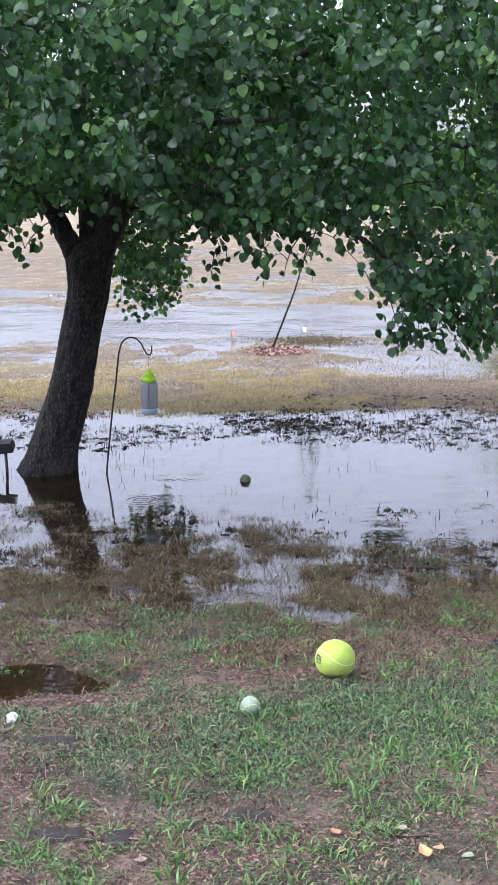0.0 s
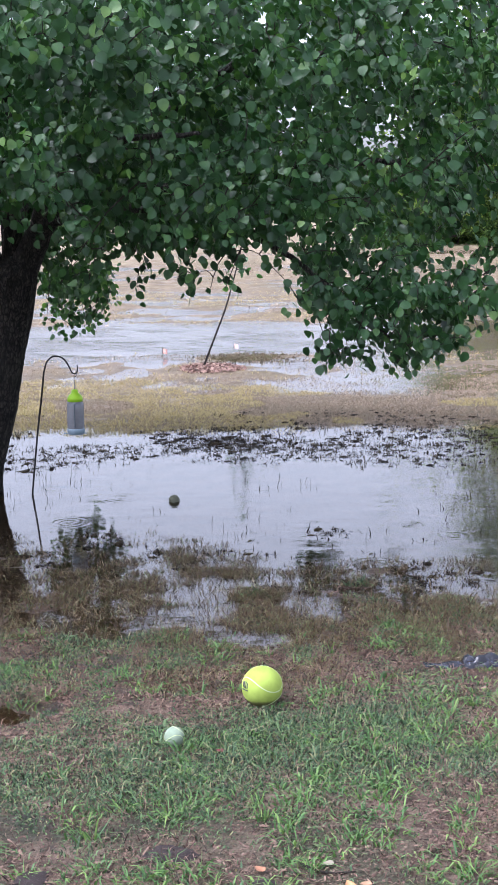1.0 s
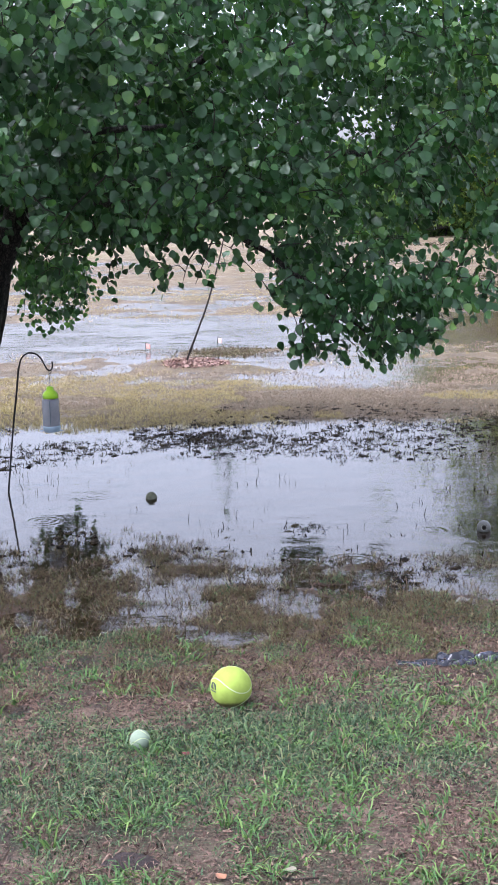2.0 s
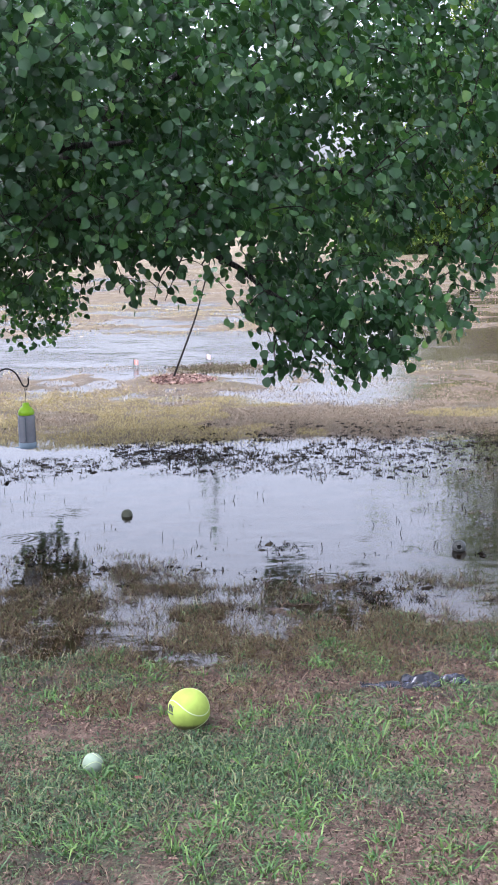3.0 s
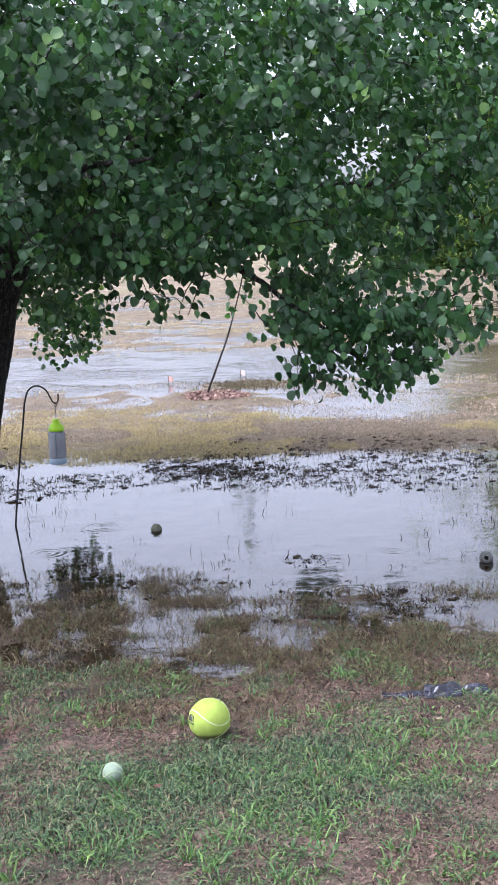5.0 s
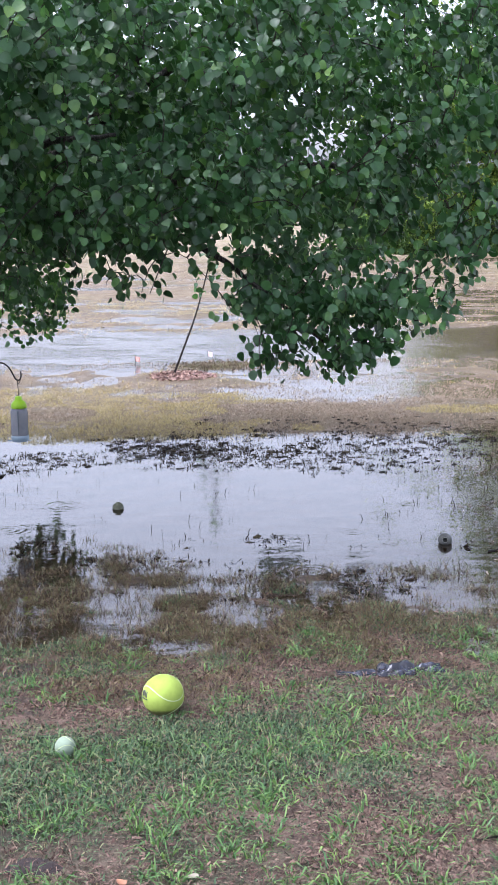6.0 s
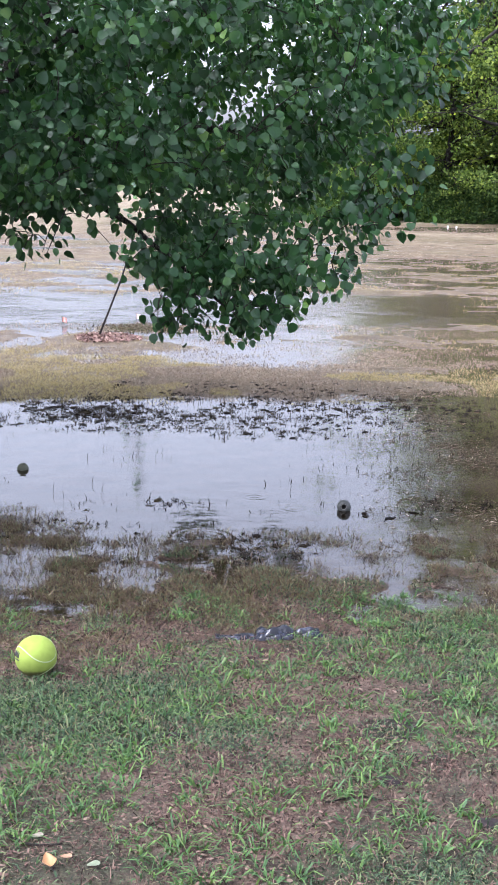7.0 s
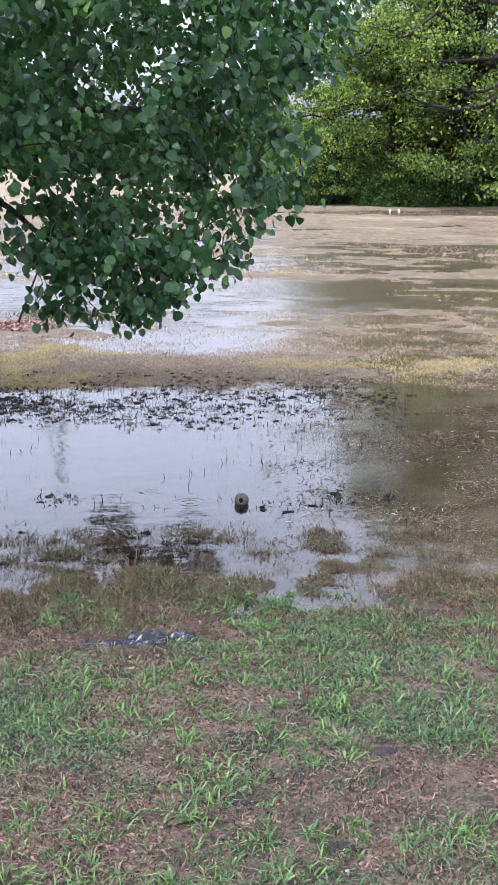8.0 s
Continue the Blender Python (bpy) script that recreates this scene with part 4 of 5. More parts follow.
    # straw that stands through the film of water before the sapling
    x, y = area(60000, -4.5, 6.5, 12.2, 15.8)
    k = rng.random(len(x)) < np.clip((fbm(x, y, 0.5, 103, 3) - 0.3) * 2.5, 0.05, 1)
    x, y = x[k], y[k]
    field("wet_straw", x, y, rng.uniform(0.006, 0.022, len(x)), rng.uniform(0.004, 0.008, len(x)), DRIFT, "wet straw grass standing in a film of water", 1.9, np.maximum(land(x, y), 0.0))
    # dry strip between the pools
    x, y = area(150000, -3.5, 5.5, 10.3, 13.6)
    k = (land(x, y) > -0.014) & (rng.random(len(x)) < np.interp(y, [10.3, 11, 12.3, 13.6], [0.9, 1, 0.8, 0.3]) * np.clip((fbm(x, y * 1.5, 0.6, 97, 3) - 0.2) * 3, 0.35, 1))
    x, y = x[k], y[k]
    pale = fbm(x, y, 0.9, 98, 2) + 0.2 * np.clip((x - 1.2) / 1.5, -0.3, 1) > 0.52
    field("pale_grass_strip", x[pale], y[pale], rng.uniform(0.01, 0.036, pale.sum()), rng.uniform(0.003, 0.007, pale.sum()), DRIFT, "pale flattened straw between two pools", 2.0)
    x, y = x[~pale], y[~pale]
    field("dry_grass_strip", x, y, rng.uniform(0.012, 0.042, len(x)), rng.uniform(0.003, 0.007, len(x)), STRAW, "yellowed dry grass between two pools", 1.9)
    x, y = area(60000, -5, 9, 13.2, 27)
    k = (land(x, y) > -0.004) & (rng.random(len(x)) < np.clip((fbm(x, y, 1.3, 95, 3) - 0.35) * 3, 0, 1))
    x, y = x[k], y[k]
    field("field_grass", x, y, rng.uniform(0.015, 0.04, len(x)), rng.uniform(0.006, 0.011, len(x)), STRAW, "sparse pale straw grass on the flooded field", 1.9)
    # an olive patch behind the sapling
    a, r = rng.uniform(0, 2 * math.pi, 5000), np.abs(rng.normal(size=5000)) * 0.6
    x, y = 0.48 + 0.55 * r * np.cos(a), 15.35 + 0.45 * r * np.sin(a)
    field("olive_grass", x, y, rng.uniform(0.01, 0.035, 5000), rng.uniform(0.006, 0.011, 5000), SOAKED, "olive grass patch standing in a film of water", 1.9, np.maximum(land(x, y), 0.0))
    # coarser tussocks farther out
    x, y = area(70000, -4, 22, 19.5, 47)
    k = rng.random(len(x)) < np.clip((fbm(x, y * 0.6, 2.2, 101, 3) - 0.45) * 3, 0, 1)
    x, y = x[k], y[k]
    field("far_tussocks", x, y, rng.uniform(0.008, 0.035, len(x)), rng.uniform(0.012, 0.03, len(x)), DRIFT, "pale brown wet tussocks on the far field", 2.3, np.maximum(land(x, y), 0.0))


grass()


# ---- bare wet mud between the grass ----
def mud_patch(x, y, rx, ry, seed):
    n, m = 28, 7
    a = np.linspace(0, 2 * math.pi, n, endpoint=False)
    edge = 0.6 + 0.8 * fbm(np.cos(a) + 5, np.sin(a) + 5, 0.7, seed, 3)
    pts = [(0.0, 0.0)]
    for k in range(1, m):
        pts += list(zip(np.cos(a) * edge * k / (m - 1), np.sin(a) * edge * k / (m - 1)))
    p = np.array(pts) * np.array([rx, ry])
    px, py = x + p[:, 0], y + p[:, 1]
    rim = np.concatenate([[0.0], np.repeat(np.arange(1, m) / (m - 1), n)])
    z = land(px, py) + 0.011 * (1 - rim ** 4) - 0.004 + 0.004 * fbm(px, py, 0.04, seed + 1, 2)
    t = [(0, 1 + j, 1 + (j + 1) % n) for j in range(n)]
    for k in range(m - 2):
        for j in range(n):
            q, r = 1 + k * n + j, 1 + k * n + (j + 1) % n
            t += [(q, q + n, r + n), (q, r + n, r)]
    ob = mesh_object("mud_patch", np.stack([px, py, z], 1), t, MUD, smooth=True)
    tagged(ob, "bare patch of dark wet mud in the lawn", "mud", "mud patches in the lawn")


for k, (x, y, rx, ry) in enumerate(((0.02, 3.49, 0.075, 0.075), (-0.50, 3.38, 0.10, 0.05), (-0.34, 3.36, 0.05, 0.06), (0.26, 3.30, 0.05, 0.04), (-0.62, 4.05, 0.10, 0.035),
                                    (1.40, 3.72, 0.05, 0.03), (1.85, 4.02, 0.05, 0.035), (0.78, 4.08, 0.05, 0.025), (1.62, 3.45, 0.05, 0.03))):
    mud_patch(x, y, rx, ry, 200 + k)


# ---- things in the pond and on the lawn ----
def height(x, y):
    return float(land(np.array([x]), np.array([y]))[0])


def ball_mesh(r, rings=24, segs=32):
    bm = bmesh.new()
    bmesh.ops.create_uvsphere(bm, u_segments=segs, v_segments=rings, radius=r)
    return bm


def seam_line(r, width, lift):
    """The curved seam of a tennis ball, as one raised band."""
    a, b = 0.44, 0.56
    n = 120
    pts = []
    for k in range(n):
        s = 2 * math.pi * k / n
        p = Vector((a * math.cos(s) + (1 - a) * math.cos(3 * s) * 0.55, a * math.sin(s) - (1 - a) * math.sin(3 * s) * 0.55, 2 * math.sqrt(a * (1 - a)) * 0.62 * math.sin(2 * s)))
        pts.append(p.normalized())
    bm = bmesh.new()
    rows = []
    for k in range(n):
        p, q = pts[k], pts[(k + 1) % n]
        side = (q - p).cross(p).normalized()
        rows.append([bm.verts.new((p + side * w).normalized() * (r + h)) for w, h in ((-width, -0.0006), (-width * 0.6, lift), (width * 0.6, lift), (width, -0.0006))])
    for k in range(n):
        for j in range(3):
            bm.faces.new((rows[k][j], rows[k][j + 1], rows[(k + 1) % n][j + 1], rows[(k + 1) % n][j]))
    return bm


def felt(name, colour, dirt, bottom_dark, mid):
    n = Nodes(name)
    tc = n.add("ShaderNodeTexCoord").outputs["Object"]
    f = n.noise(tc, 400.0, 3, 0.7)
    g = n.noise(tc, 22.0, 4)
    sep = n.add("ShaderNodeSeparateXYZ")
    n.link(tc, sep.inputs[0])
    c = n.mix(n.span(g, 0.35, 0.7), colour, tuple(v * 0.82 for v in colour))
    c = n.mix(n.span(g, 0.62, 0.72, 0.0, dirt), c, (0.09, 0.07, 0.05))
    # darker olive-brown below a wavy line of world height
    low = n.add("ShaderNodeSeparateXYZ")
    n.link(n.where(), low.inputs[0])
    line = n.calc("ADD", low.outputs[2], n.calc("MULTIPLY", g, -0.02))
    c = n.mix(n.span(line, mid - 0.052, mid - 0.038, bottom_dark, 0.0), c, (0.07, 0.06, 0.025))
    n.surface(c, 0.95, n.bump(f, 0.7, 0.002), specular=0.2)
    return n.mat


RUBBER = plain("pale_rubber", (0.34, 0.40, 0.20), 0.8)
DARK_SEAM = plain("dirty_rubber", (0.12, 0.12, 0.09), 0.8)
INK = plain("black_ink", (0.03, 0.03, 0.03), 0.6)


def tennis_ball(name, x, y, r, colour, dirt, label, sunk=0.004, marks=True, turn=(20, 30, 10), at_z=None):
    z = height(x, y) if at_z is None else at_z
    ball = empty(name, x, y, z + r - sunk, label, "ball")
    ball.rotation_euler = [radians(v) for v in turn]
    part("felt_cover", ball_mesh(r), felt(name + "_felt", colour, dirt, 0.9 if r > 0.05 else 0.0, z + r - sunk), ball, smooth=True)
    part("seam", seam_line(r, 0.032, 0.0007), RUBBER if dirt < 0.3 else DARK_SEAM, ball, "" if dirt >= 0.3 else "pale rubber seam", True)
    return ball


big = tennis_ball("giant_tennis_ball", 0.303, 4.651, 0.0735, (0.25, 0.33, 0.065), 0.0, "oversized lime yellow tennis ball resting in wet grass", 0.006, turn=(288, -60, 48))
# a printed mark in black on its side, worn: slanting bars over a long one
eye_side = Vector((-0.80, -0.52, 0.26)).normalized()
for k, (u0, w0, u1, w1) in enumerate(((-0.020, 0.012, -0.016, -0.008), (-0.012, 0.014, -0.007, -0.009), (-0.003, 0.014, 0.002, -0.009), (0.006, 0.012, 0.010, -0.008), (-0.022, -0.016, 0.014, -0.015))):
    m = Euler(big.rotation_euler).to_matrix()
    across = eye_side.cross(Vector((0, 0, 1))).normalized()
    upward = across.cross(eye_side)
    line = []
    for s in range(7):
        f = s / 6
        p = (eye_side * 0.0735 - across * (u0 + (u1 - u0) * f) + upward * (w0 + (w1 - w0) * f)).normalized() * 0.0738
        line.append(tuple(m.inverted() @ p))
    v, t = tube(line, [0.0021] * 7, 6)
    mesh_object("printed_stroke", v, t, INK, big, True)
tennis_ball("tennis_ball", 0.0, 4.30, 0.0335, (0.19, 0.24, 0.175), 0.1, "faded pale green tennis ball lying in short grass", 0.004, turn=(70, 10, 60))
tennis_ball("tennis_ball", -0.121, 8.037, 0.034, (0.10, 0.105, 0.075), 0.5, "soaked dark grey-green tennis ball floating in the pond", 0.0, turn=(10, 60, 20), at_z=-0.028)


def hollow_ball():
    """A dark ball with a round hole that looks at the lawn."""
    r = 0.038
    ob = empty("rubber_ball", 1.717, 7.063, 0.018, "dark hollow rubber ball with a round hole, floating in shallow water", "ball")
    rows = []
    angles = [math.pi * (0.12 + 0.88 * k / 16) for k in range(17)]
    prof = [(r * math.sin(a), r * math.cos(a)) for a in angles[:-1]] + [(0.0004, -r)]
    inner = [(0.8 * r * math.sin(a), 0.8 * r * math.cos(a)) for a in (math.pi * (0.15 + 0.8 * k / 8) for k in range(9))]
    prof = inner[::-1] + prof
    bm = bmesh.new()
    for pr, pz in prof:
        rows.append([bm.verts.new((pr * math.cos(2 * math.pi * j / 28), pr * math.sin(2 * math.pi * j / 28), pz)) for j in range(28)])
    for a, b in zip(rows, rows[1:]):
        for j in range(28):
            bm.faces.new((a[j], a[(j + 1) % 28], b[(j + 1) % 28], b[j]))
    part("shell", bm, plain("dark_rubber", (0.06, 0.062, 0.055), 0.55), ob, smooth=True)
    ob.rotation_euler = (radians(78), 0, radians(-10))
    rim = curve([(0.0142 * math.cos(a), 0.0142 * math.sin(a), r * 0.93) for a in [2 * math.pi * k / 16 for k in range(17)]], 40)
    v, t = tube(rim, [0.0016] * 40, 6)
    mesh_object("rim", v, t, plain("worn_grey_rubber", (0.16, 0.16, 0.14), 0.6), ob, True)


hollow_ball()

IRON = plain("black_iron", (0.014, 0.013, 0.013), 0.45, 0.6)


def shepherd_hook():
    ob = empty("shepherd_hook", -1.03, 8.30, 0, "thin black iron shepherd hook leaning in the pond", "garden hook")
    pts = [(-1.045, 8.3, -0.14), (-1.03, 8.3, 0.0), (-0.98, 8.3, 0.40), (-0.95, 8.3, 0.60), (-0.925, 8.3, 0.79)]
    v, t = tube(curve(pts, 24) - np.array([-1.03, 8.3, 0]), [0.0062] * 24, 8)
    mesh_object("pole", v, t, IRON, ob, True)
    pts = [(-0.925, 8.3, 0.78), (-0.905, 8.3, 0.845), (-0.865, 8.3, 0.878), (-0.82, 8.3, 0.875), (-0.785, 8.3, 0.845), (-0.762, 8.3, 0.80), (-0.748, 8.3, 0.775), (-0.728, 8.3, 0.770), (-0.716, 8.3, 0.79), (-0.716, 8.3, 0.825)]
    v, t = tube(curve(pts, 50) - np.array([-1.03, 8.3, 0]), np.linspace(0.0055, 0.0046, 50), 8)
    mesh_object("crook", v, t, IRON, ob, True)


shepherd_hook()


def lathe(profile, segs=28):
    bm = bmesh.new()
    rows = [[bm.verts.new((r * math.cos(2 * math.pi * j / segs), r * math.sin(2 * math.pi * j / segs), z)) for j in range(segs)] for r, z in profile]
    for a, b in zip(rows, rows[1:]):
        for j in range(segs):
            bm.faces.new((a[j], a[(j + 1) % segs], b[(j + 1) % segs], b[j]))
    return bm


def bird_feeder():
    x, y = -0.738, 8.30
    ob = empty("bird_feeder", x, y, 0.385, "hanging bottle bird feeder with lime green cap and cloudy jar", "bird feeder")
    lime = plain("lime_plastic", (0.30, 0.55, 0.02), 0.35, vary=0.1)
    blue = plain("blue_grey_plastic", (0.22, 0.30, 0.36), 0.4, vary=0.15)
    n = Nodes("cloudy_jar")
    f = n.noise(n.where(), 24.0, 4)
    p = n.surface(n.mix(f, (0.20, 0.215, 0.24), (0.33, 0.34, 0.37)), 0.2, n.bump(f, 0.1, 0.002))
    p.inputs["Transmission Weight"].default_value = 0.35
    jar = part("jar", lathe([(0.001, 0.03), (0.050, 0.03), (0.054, 0.04), (0.054, 0.190), (0.050, 0.205), (0.036, 0.214), (0.001, 0.214)]), n.mat, ob, "cloudy clear plastic jar", True)
    cap = part("cap", lathe([(0.001, 0.285), (0.018, 0.283), (0.022, 0.275), (0.022, 0.262), (0.036, 0.252), (0.047, 0.236), (0.050, 0.212), (0.040, 0.208), (0.001, 0.208)]), lime, ob, "lime green screw cap", True)
    part("base", lathe([(0.001, 0.0), (0.045, 0.0), (0.052, 0.008), (0.056, 0.028), (0.052, 0.046), (0.001, 0.046)]), blue, ob, "blue-grey feeding base", True)
    v, t = tube([(0, -0.055, 0.05), (0, -0.0565, 0.12), (0, -0.055, 0.20)], [0.004] * 3, 6)
    mesh_object("label_strip", v, t, plain("dark_strip", (0.07, 0.09, 0.11), 0.5), jar)
    for s in (-1, 1):
        v, t = tube([(0, 0, 0.012), (s * 0.045, -0.02, 0.010), (s * 0.072, -0.03, 0.010)], [0.004, 0.004, 0.003], 6)
        mesh_object("perch", v, t, blue, ob, True)
    loop = curve([(0.0, 0, 0.27), (0.002, 0, 0.32), (-0.001, 0, 0.372), (0.008, 0, 0.386), (0.014, 0, 0.378), (0.008, 0, 0.366), (0.0, 0, 0.362)], 30)
    v, t = tube(loop, [0.0022] * 30, 6)
    mesh_object("hanger_wire", v, t, IRON, cap, True)


bird_feeder()


def solar_light():
    x, y = -1.69, 8.32
    ob = empty("solar_path_light", x, y, 0, "small black garden path light standing in water", "garden light")
    black = plain("black_plastic", (0.016, 0.016, 0.017), 0.4)
    bm = bmesh.new()
    bmesh.ops.create_cube(bm, size=1.0)
    bmesh.ops.scale(bm, vec=(0.115, 0.10, 0.062), verts=bm.verts)
    bmesh.ops.bevel(bm, geom=bm.edges, offset=0.008, segments=2, affect="EDGES")
    bmesh.ops.rotate(bm, matrix=Euler((radians(14), radians(-6), 0)).to_matrix(), verts=bm.verts)
    bmesh.ops.translate(bm, vec=(0, 0, 0.172), verts=bm.verts)
    head = part("lamp_head", bm, black, ob)
    bm = bmesh.new()
    bmesh.ops.create_cube(bm, size=1.0)
    bmesh.ops.scale(bm, vec=(0.094, 0.08, 0.004), verts=bm.verts)
    bmesh.ops.rotate(bm, matrix=Euler((radians(14), radians(-6), 0)).to_matrix(), verts=bm.verts)
    bmesh.ops.translate(bm, vec=(-0.003, -0.008, 0.205), verts=bm.verts)
    part("solar_panel", bm, plain("solar_cell", (0.012, 0.013, 0.02), 0.6), head, "dark blue solar panel")
    v, t = tube([(0.01, 0, -0.12), (0.005, 0, 0.02), (0.0, 0, 0.15)], [0.008, 0.010, 0.011], 8)
    mesh_object("stake", v, t, black, ob, True)


solar_light()


def sapling():
    ob = empty("sapling", 0.0, 14.35, 0.0, "thin leaning sapling in a ring of red mulch", "tree")
    bark = bark_material("sapling_bark", (0.012, 0.009, 0.008), (0.045, 0.03, 0.024), 3.0)
    line = curve([(-0.02, 0, -0.08), (0, 0, 0.02), (0.15, 0, 0.40), (0.24, 0, 0.63), (0.31, 0, 0.85), (0.42, 0.02, 1.25), (0.50, 0.0, 1.65)], 40)
    v, t = tube(line, np.linspace(0.014, 0.005, 40), 10)
    mesh_object("trunk", v, t, bark, ob, True)
    rng = np.random.default_rng(4)
    at = []
    for k in range(7):
        b = line[26 + 2 * k]
        d = unit(rng.normal(size=3) + (0.2, 0, 0.6))
        e = b + d * 0.25
        v, t = tube([b, (b + e) / 2 + (0, 0, 0.02), e], [0.004, 0.003, 0.002], 5)
        mesh_object("twig", v, t, bark, ob, True)
        at += [b + d * 0.25 * s + rng.normal(size=3) * 0.03 for s in np.linspace(0.3, 1.1, 5)]
    at = np.array(at)
    n = len(at)
    tip = unit(rng.normal(size=(n, 3)) + (0, 0, -0.6))
    nor = unit(np.cross(tip, rng.normal(size=(n, 3))))
    v, t = stamp(LEAF, LEAF_TRIS, at, np.cross(tip, nor), tip, nor, rng.uniform(0.05, 0.08, n))
    tagged(mesh_object("foliage", v, t, PEAR_LEAF, ob), kind="stuff")
    # ring of mulch at its foot
    n = 1700
    a, r = rng.uniform(0, 2 * math.pi, n), np.sqrt(rng.random(n)) ** 0.8 * 0.38 * rng.uniform(0.85, 1.1, n)
    x, y = 0.10 + r * np.cos(a) * 0.95, 14.28 + r * np.sin(a)
    at = np.stack([x, y, land(x, y) + 0.015 * (1 - (r / 0.42) ** 2) + rng.uniform(-0.004, 0.012, n)], 1)
    b = rng.uniform(0, 2 * math.pi, n)
    ay = unit(np.stack([np.cos(b), np.sin(b), rng.normal(size=n) * 0.4], 1))
    az = unit(rng.normal(size=(n, 3)) * 0.6 + (0, 0, 1))
    ax = unit(np.cross(ay, az)) * 0.45
    v, t = stamp(CHIP, CHIP_TRIS, at, ax, ay, az, rng.uniform(0.02, 0.05, n))
    red = leafy("red_mulch", [(0.0, (0.07, 0.04, 0.033)), (0.5, (0.20, 0.105, 0.085)), (1.0, (0.34, 0.225, 0.18))], 0.8, 0.0)
    tagged(mesh_object("mulch_ring", v, t, red), "ring of red-brown bark mulch around the sapling", "mulch", kind="stuff")


sapling()


def marker_flag(x, y, colour, label):
    ob = empty("marker_flag", x, y, height(x, y), label, "marker flag", "marker flags in the field")
    v, t = tube([(0, 0, -0.05), (0.002, 0, 0.06), (0.003, 0, 0.13)], [0.003] * 3, 5)
    mesh_object("wire_stake", v, t, IRON, ob)
    bm = bmesh.new()
    rows = [[bm.verts.new((0.003 + 0.055 * k / 5, 0.008 * math.sin(k * 1.4) + dy, z - 0.012 * k / 5)) for dy in (0, 0.0015) for z in (0.058, 0.118)] for k in range(6)]
    for a, b in zip(rows, rows[1:]):
        bm.faces.new((a[0], b[0], b[1], a[1]))
        bm.faces.new((a[2], a[3], b[3], b[2]))
        bm.faces.new((a[1], b[1], b[3], a[3]))
        bm.faces.new((a[0], a[2], b[2], b[0]))
    bm.faces.new((rows[0][0], rows[0][1], rows[0][3], rows[0][2]))
    bm.faces.new((rows[-1][0], rows[-1][2], rows[-1][3], rows[-1][1]))
    part("flag", bm, plain("flag_cloth_" + str(len(bpy.data.materials)), colour, 0.6, vary=0.1), ob)


marker_flag(-0.50, 15.6, (0.80, 0.42, 0.36), "small faded pink marker flag in wet grass")
marker_flag(0.36, 16.1, (0.85, 0.66, 0.60), "small pale pink marker flag in wet grass")


def white_post(x, y):
    ob = empty("marker_post", x, y, height(x, y), "short white marker post at the far edge of the field", "post", "white posts by the wood")
    part("shaft", lathe([(0.001, -0.2), (0.03, -0.2), (0.03, 0.09), (0.024, 0.11), (0.001, 0.115)], 14), plain("white_paint_" + str(len(bpy.data.materials)), (0.8, 0.8, 0.78), 0.5, vary=0.06), ob, smooth=True)


white_post(10.62, 45.9)
white_post(10.93, 45.9)


def plastic_bag():
    """A torn dark bag, crumpled flat in the mud, in three pieces that hang together."""
    ob = empty("torn_plastic_bag", 1.15, 5.06, height(1.15, 5.06), "torn dark blue-grey plastic bag crumpled on the mud", "plastic bag")
    n = Nodes("wet_plastic")
    f = n.noise(n.where(), 28.0, 4, 0.6)
    n.surface(n.ramp(f, (0.45, (0.006, 0.007, 0.011)), (0.60, (0.018, 0.020, 0.032)), (0.72, (0.15, 0.16, 0.20))), 0.22, n.bump(f, 0.4, 0.004))
    rng = np.random.default_rng(9)
    for cx, cy, w, d, h in ((0.03, 0.0, 0.075, 0.05, 0.05), (-0.12, 0.0, 0.085, 0.03, 0.018), (0.16, 0.02, 0.055, 0.035, 0.035)):
        g = np.linspace(-1, 1, 17)
        v, t = sheet(g, g, lambda X, Y: X * 0)
        X, Y = v[:, 0].copy(), v[:, 1].copy()
        edge = np.clip(1 - np.maximum(np.abs(X), np.abs(Y)) ** 2, 0, 1)
        ridge = np.abs(fbm(X + cx * 9, Y + cy * 7, 0.8, 13, 2) - 0.5) * 2
        z = h * (0.25 + 1.1 * ridge) * edge ** 0.5 + 0.004
        k = 1 + 0.35 * (fbm(X * 1.0, Y * 1.0 + cx * 20, 0.7, 15, 2) - 0.5)
        gx_, gy_ = cx + X * w * k, cy + Y * d * k
        z = z + land(gx_ + 1.15, gy_ + 5.06) - height(1.15, 5.06)
        mesh_object("crumpled_sheet", np.stack([gx_, gy_, z], 1), t, n.mat, ob)


plastic_bag()


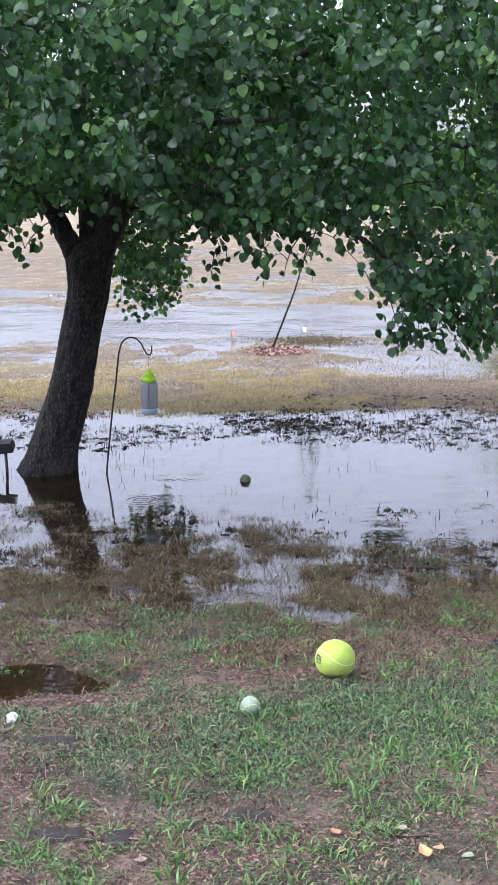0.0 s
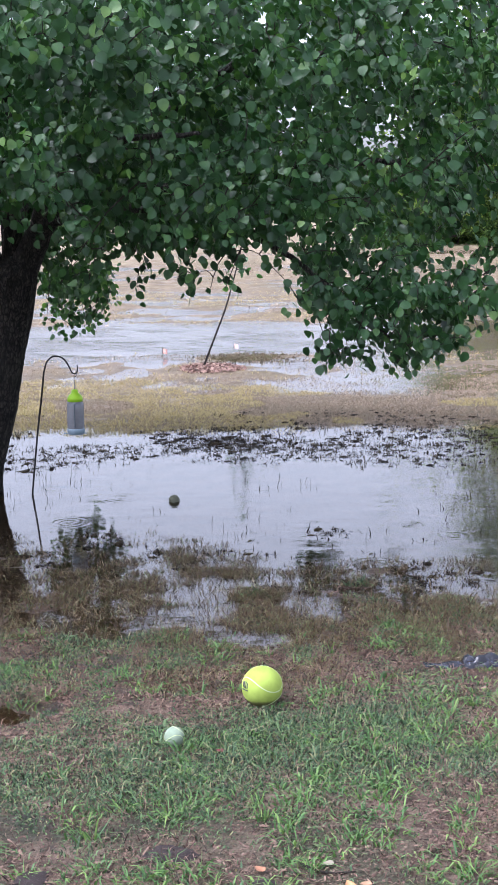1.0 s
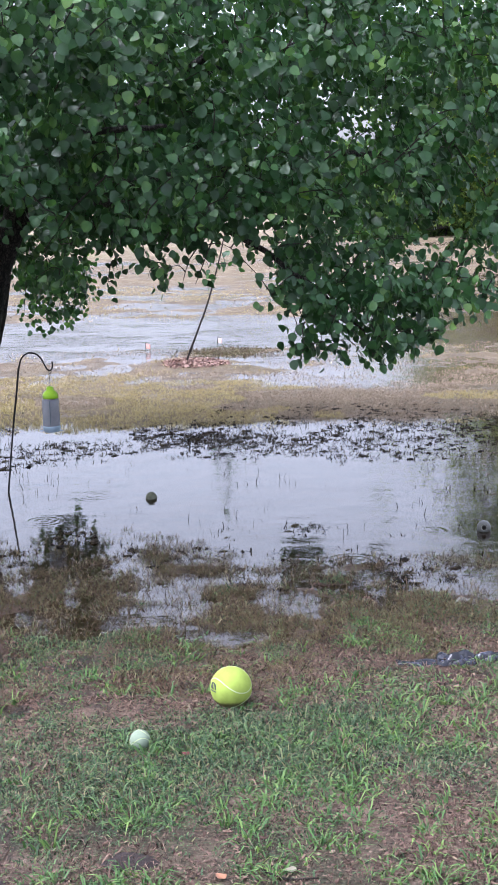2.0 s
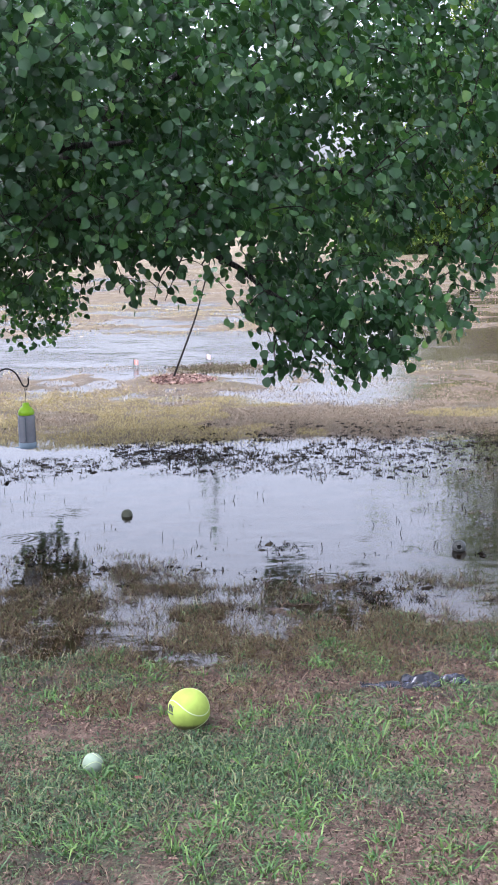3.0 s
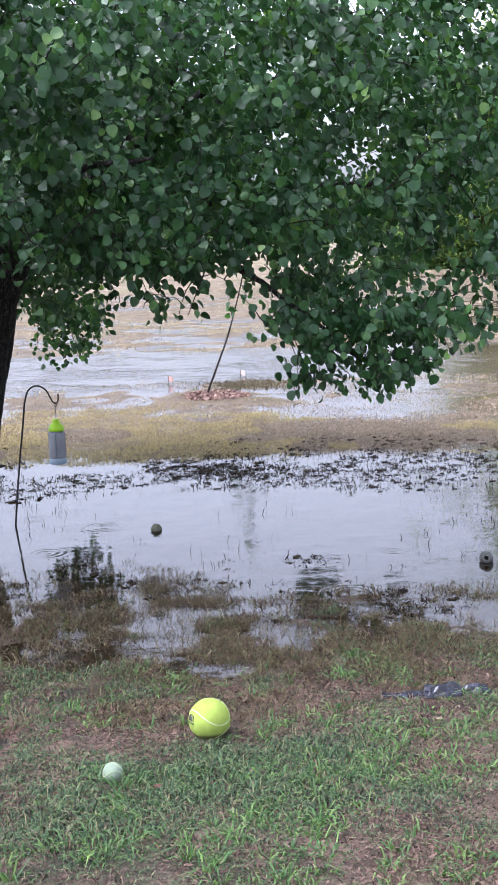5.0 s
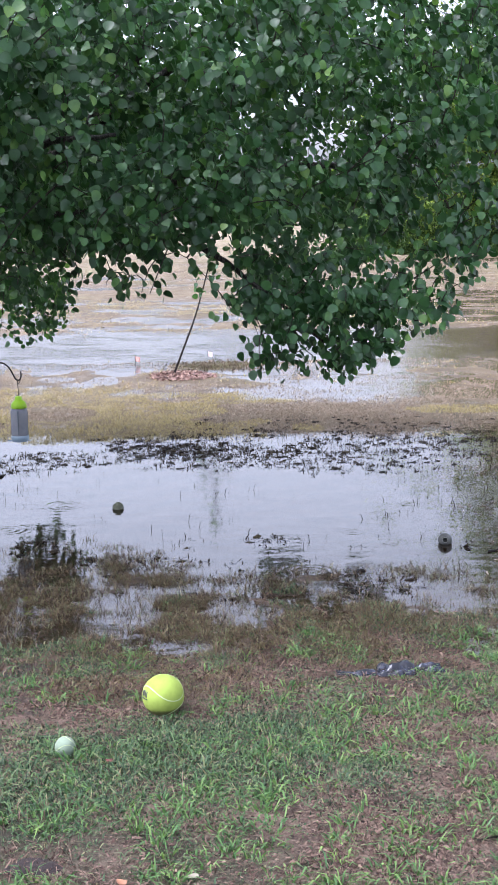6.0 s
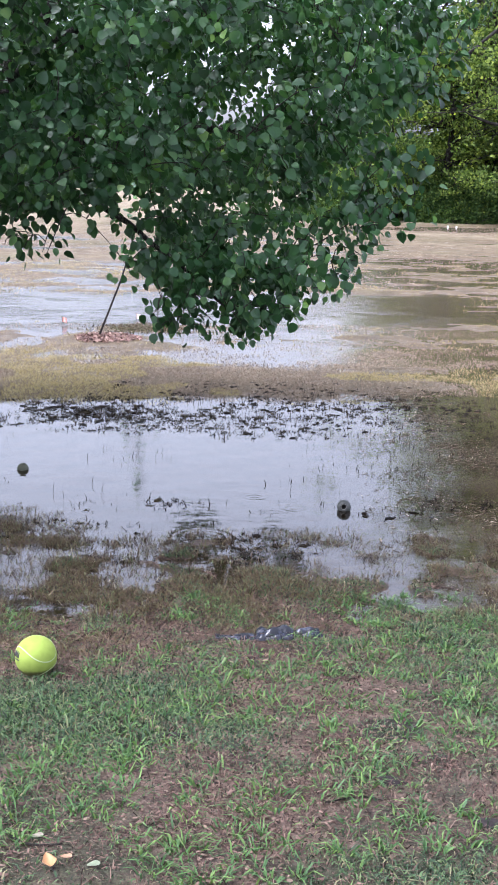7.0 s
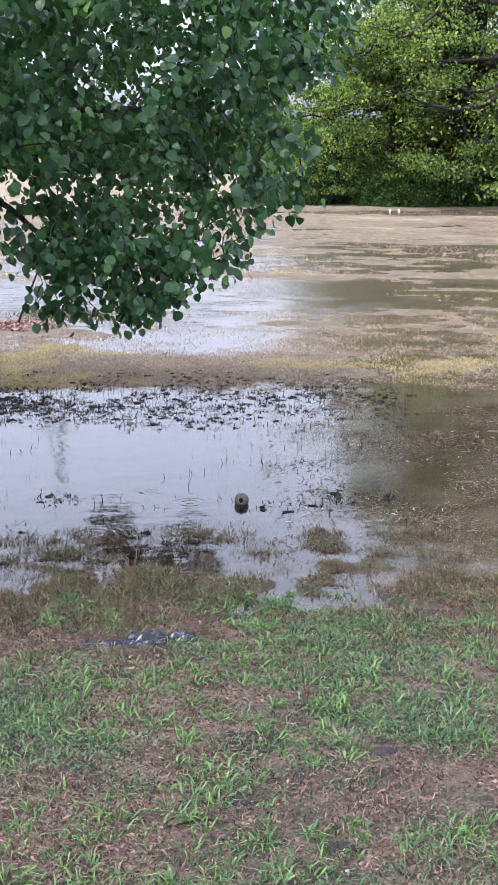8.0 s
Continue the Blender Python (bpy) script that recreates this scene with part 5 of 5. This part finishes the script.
def fallen_leaf(x, y, size, colour, label, turn, curl=0.5, tilt=0.0):
    """A thick, curled dead leaf with a stalk."""
    ob = empty("fallen_leaf", x, y, height(x, y) + 0.010, label, "leaf", "fallen leaves on the lawn")
    n, m = 11, 9
    bm = bmesh.new()
    layers = []
    for lift in (0.0, 0.0012):
        grid = []
        for i in range(n):
            s = i / (n - 1)
            w = math.sin(math.pi * min(1, 0.06 + 0.94 * s) ** 0.75) * 0.36 * (1 + 0.12 * math.sin(9 * s))
            grid.append([bm.verts.new(((j / (m - 1) * 2 - 1) * w * size, (s - 0.5) * size, lift + size * (curl * 0.42 * (abs(j / (m - 1) * 2 - 1) ** 1.6) * w * 1.6 + curl * 0.5 * (s - 0.5) ** 2 + tilt * s))) for j in range(m)])
        layers.append(grid)
    for k, grid in enumerate(layers):
        for a, b in zip(grid, grid[1:]):
            for j in range(m - 1):
                f = (a[j], a[j + 1], b[j + 1], b[j])
                bm.faces.new(f if k else f[::-1])
    for i in range(n - 1):
        for j in (0, m - 1):
            bm.faces.new((layers[0][i][j], layers[0][i + 1][j], layers[1][i + 1][j], layers[1][i][j]))
    part("blade", bm, plain("dead_leaf_" + str(len(bpy.data.materials)), colour, 0.6, vary=0.35, scale=50), ob, smooth=True)
    v, t = tube([(0, -0.5 * size, 0.0), (0.02 * size, -0.7 * size, 0.003), (0.06 * size, -0.85 * size, 0.0)], [0.0016, 0.0014, 0.001], 5)
    mesh_object("stalk", v, t, TWIG, ob)
    ob.rotation_euler[2] = radians(turn)


fallen_leaf(0.475, 3.25, 0.048, (0.34, 0.18, 0.075), "curled tan dead leaf on short grass", 20, 0.8, 0.25)
fallen_leaf(0.515, 3.28, 0.030, (0.24, 0.14, 0.08), "small brown dead leaf on short grass", 80, 0.6)
fallen_leaf(0.585, 3.235, 0.034, (0.16, 0.19, 0.12), "small pale green fallen leaf on the lawn", 110, 0.2)
fallen_leaf(0.25, 3.38, 0.036, (0.22, 0.10, 0.055), "small rust-brown dead leaf on soil", 40, 0.4)
fallen_leaf(0.26, 3.26, 0.030, (0.22, 0.11, 0.07), "small rust-brown dead leaf on soil", 140, 0.5)
fallen_leaf(0.43, 3.41, 0.034, (0.17, 0.15, 0.11), "small pale dead leaf on the lawn", 100, 0.4)
fallen_leaf(0.15, 4.21, 0.034, (0.10, 0.018, 0.016), "small dark red fallen leaf in the grass", 60, 0.5)
fallen_leaf(-0.26, 3.22, 0.034, (0.16, 0.115, 0.09), "small pale brown dead leaf on soil", 95, 0.3)


def scrap():
    """A scrap of white plastic, folded over itself."""
    x, y = -0.80, 4.22
    ob = empty("white_scrap", x, y, height(x, y), "folded scrap of white plastic on the mud", "litter")
    bm = bmesh.new()
    bmesh.ops.create_icosphere(bm, subdivisions=3, radius=1.0)
    for q in bm.verts:
        d = 1 + 0.45 * noise.noise(q.co * 1.9) + 0.2 * noise.noise(q.co * 4.7)
        q.co = Vector((q.co.x * 0.018 * d, q.co.y * 0.015 * d, q.co.z * 0.021 * d + 0.016))
    part("crumpled_sheet", bm, plain("white_plastic", (0.50, 0.50, 0.52), 0.4, vary=0.12), ob)


scrap()


def stick(points, r, label):
    p = np.array([(x, y, height(x, y) + r + 0.002) for x, y in points])
    o = p[0].copy()
    ob = empty("stick", *o, label, "stick", "sticks on the lawn")
    v, t = tube(curve(p - o, 14), np.linspace(r, r * 0.5, 14), 6)
    mesh_object("stem", v, t, TWIG, ob, True)


stick([(0.36, 3.42), (0.42, 3.37), (0.50, 3.36)], 0.004, "short dark stick on the lawn")
stick([(-0.42, 3.33), (-0.33, 3.34), (-0.28, 3.33)], 0.003, "short dark stick on muddy soil")
stick([(1.2, 3.6), (1.3, 3.63), (1.36, 3.60)], 0.003, "short dark stick on muddy soil")
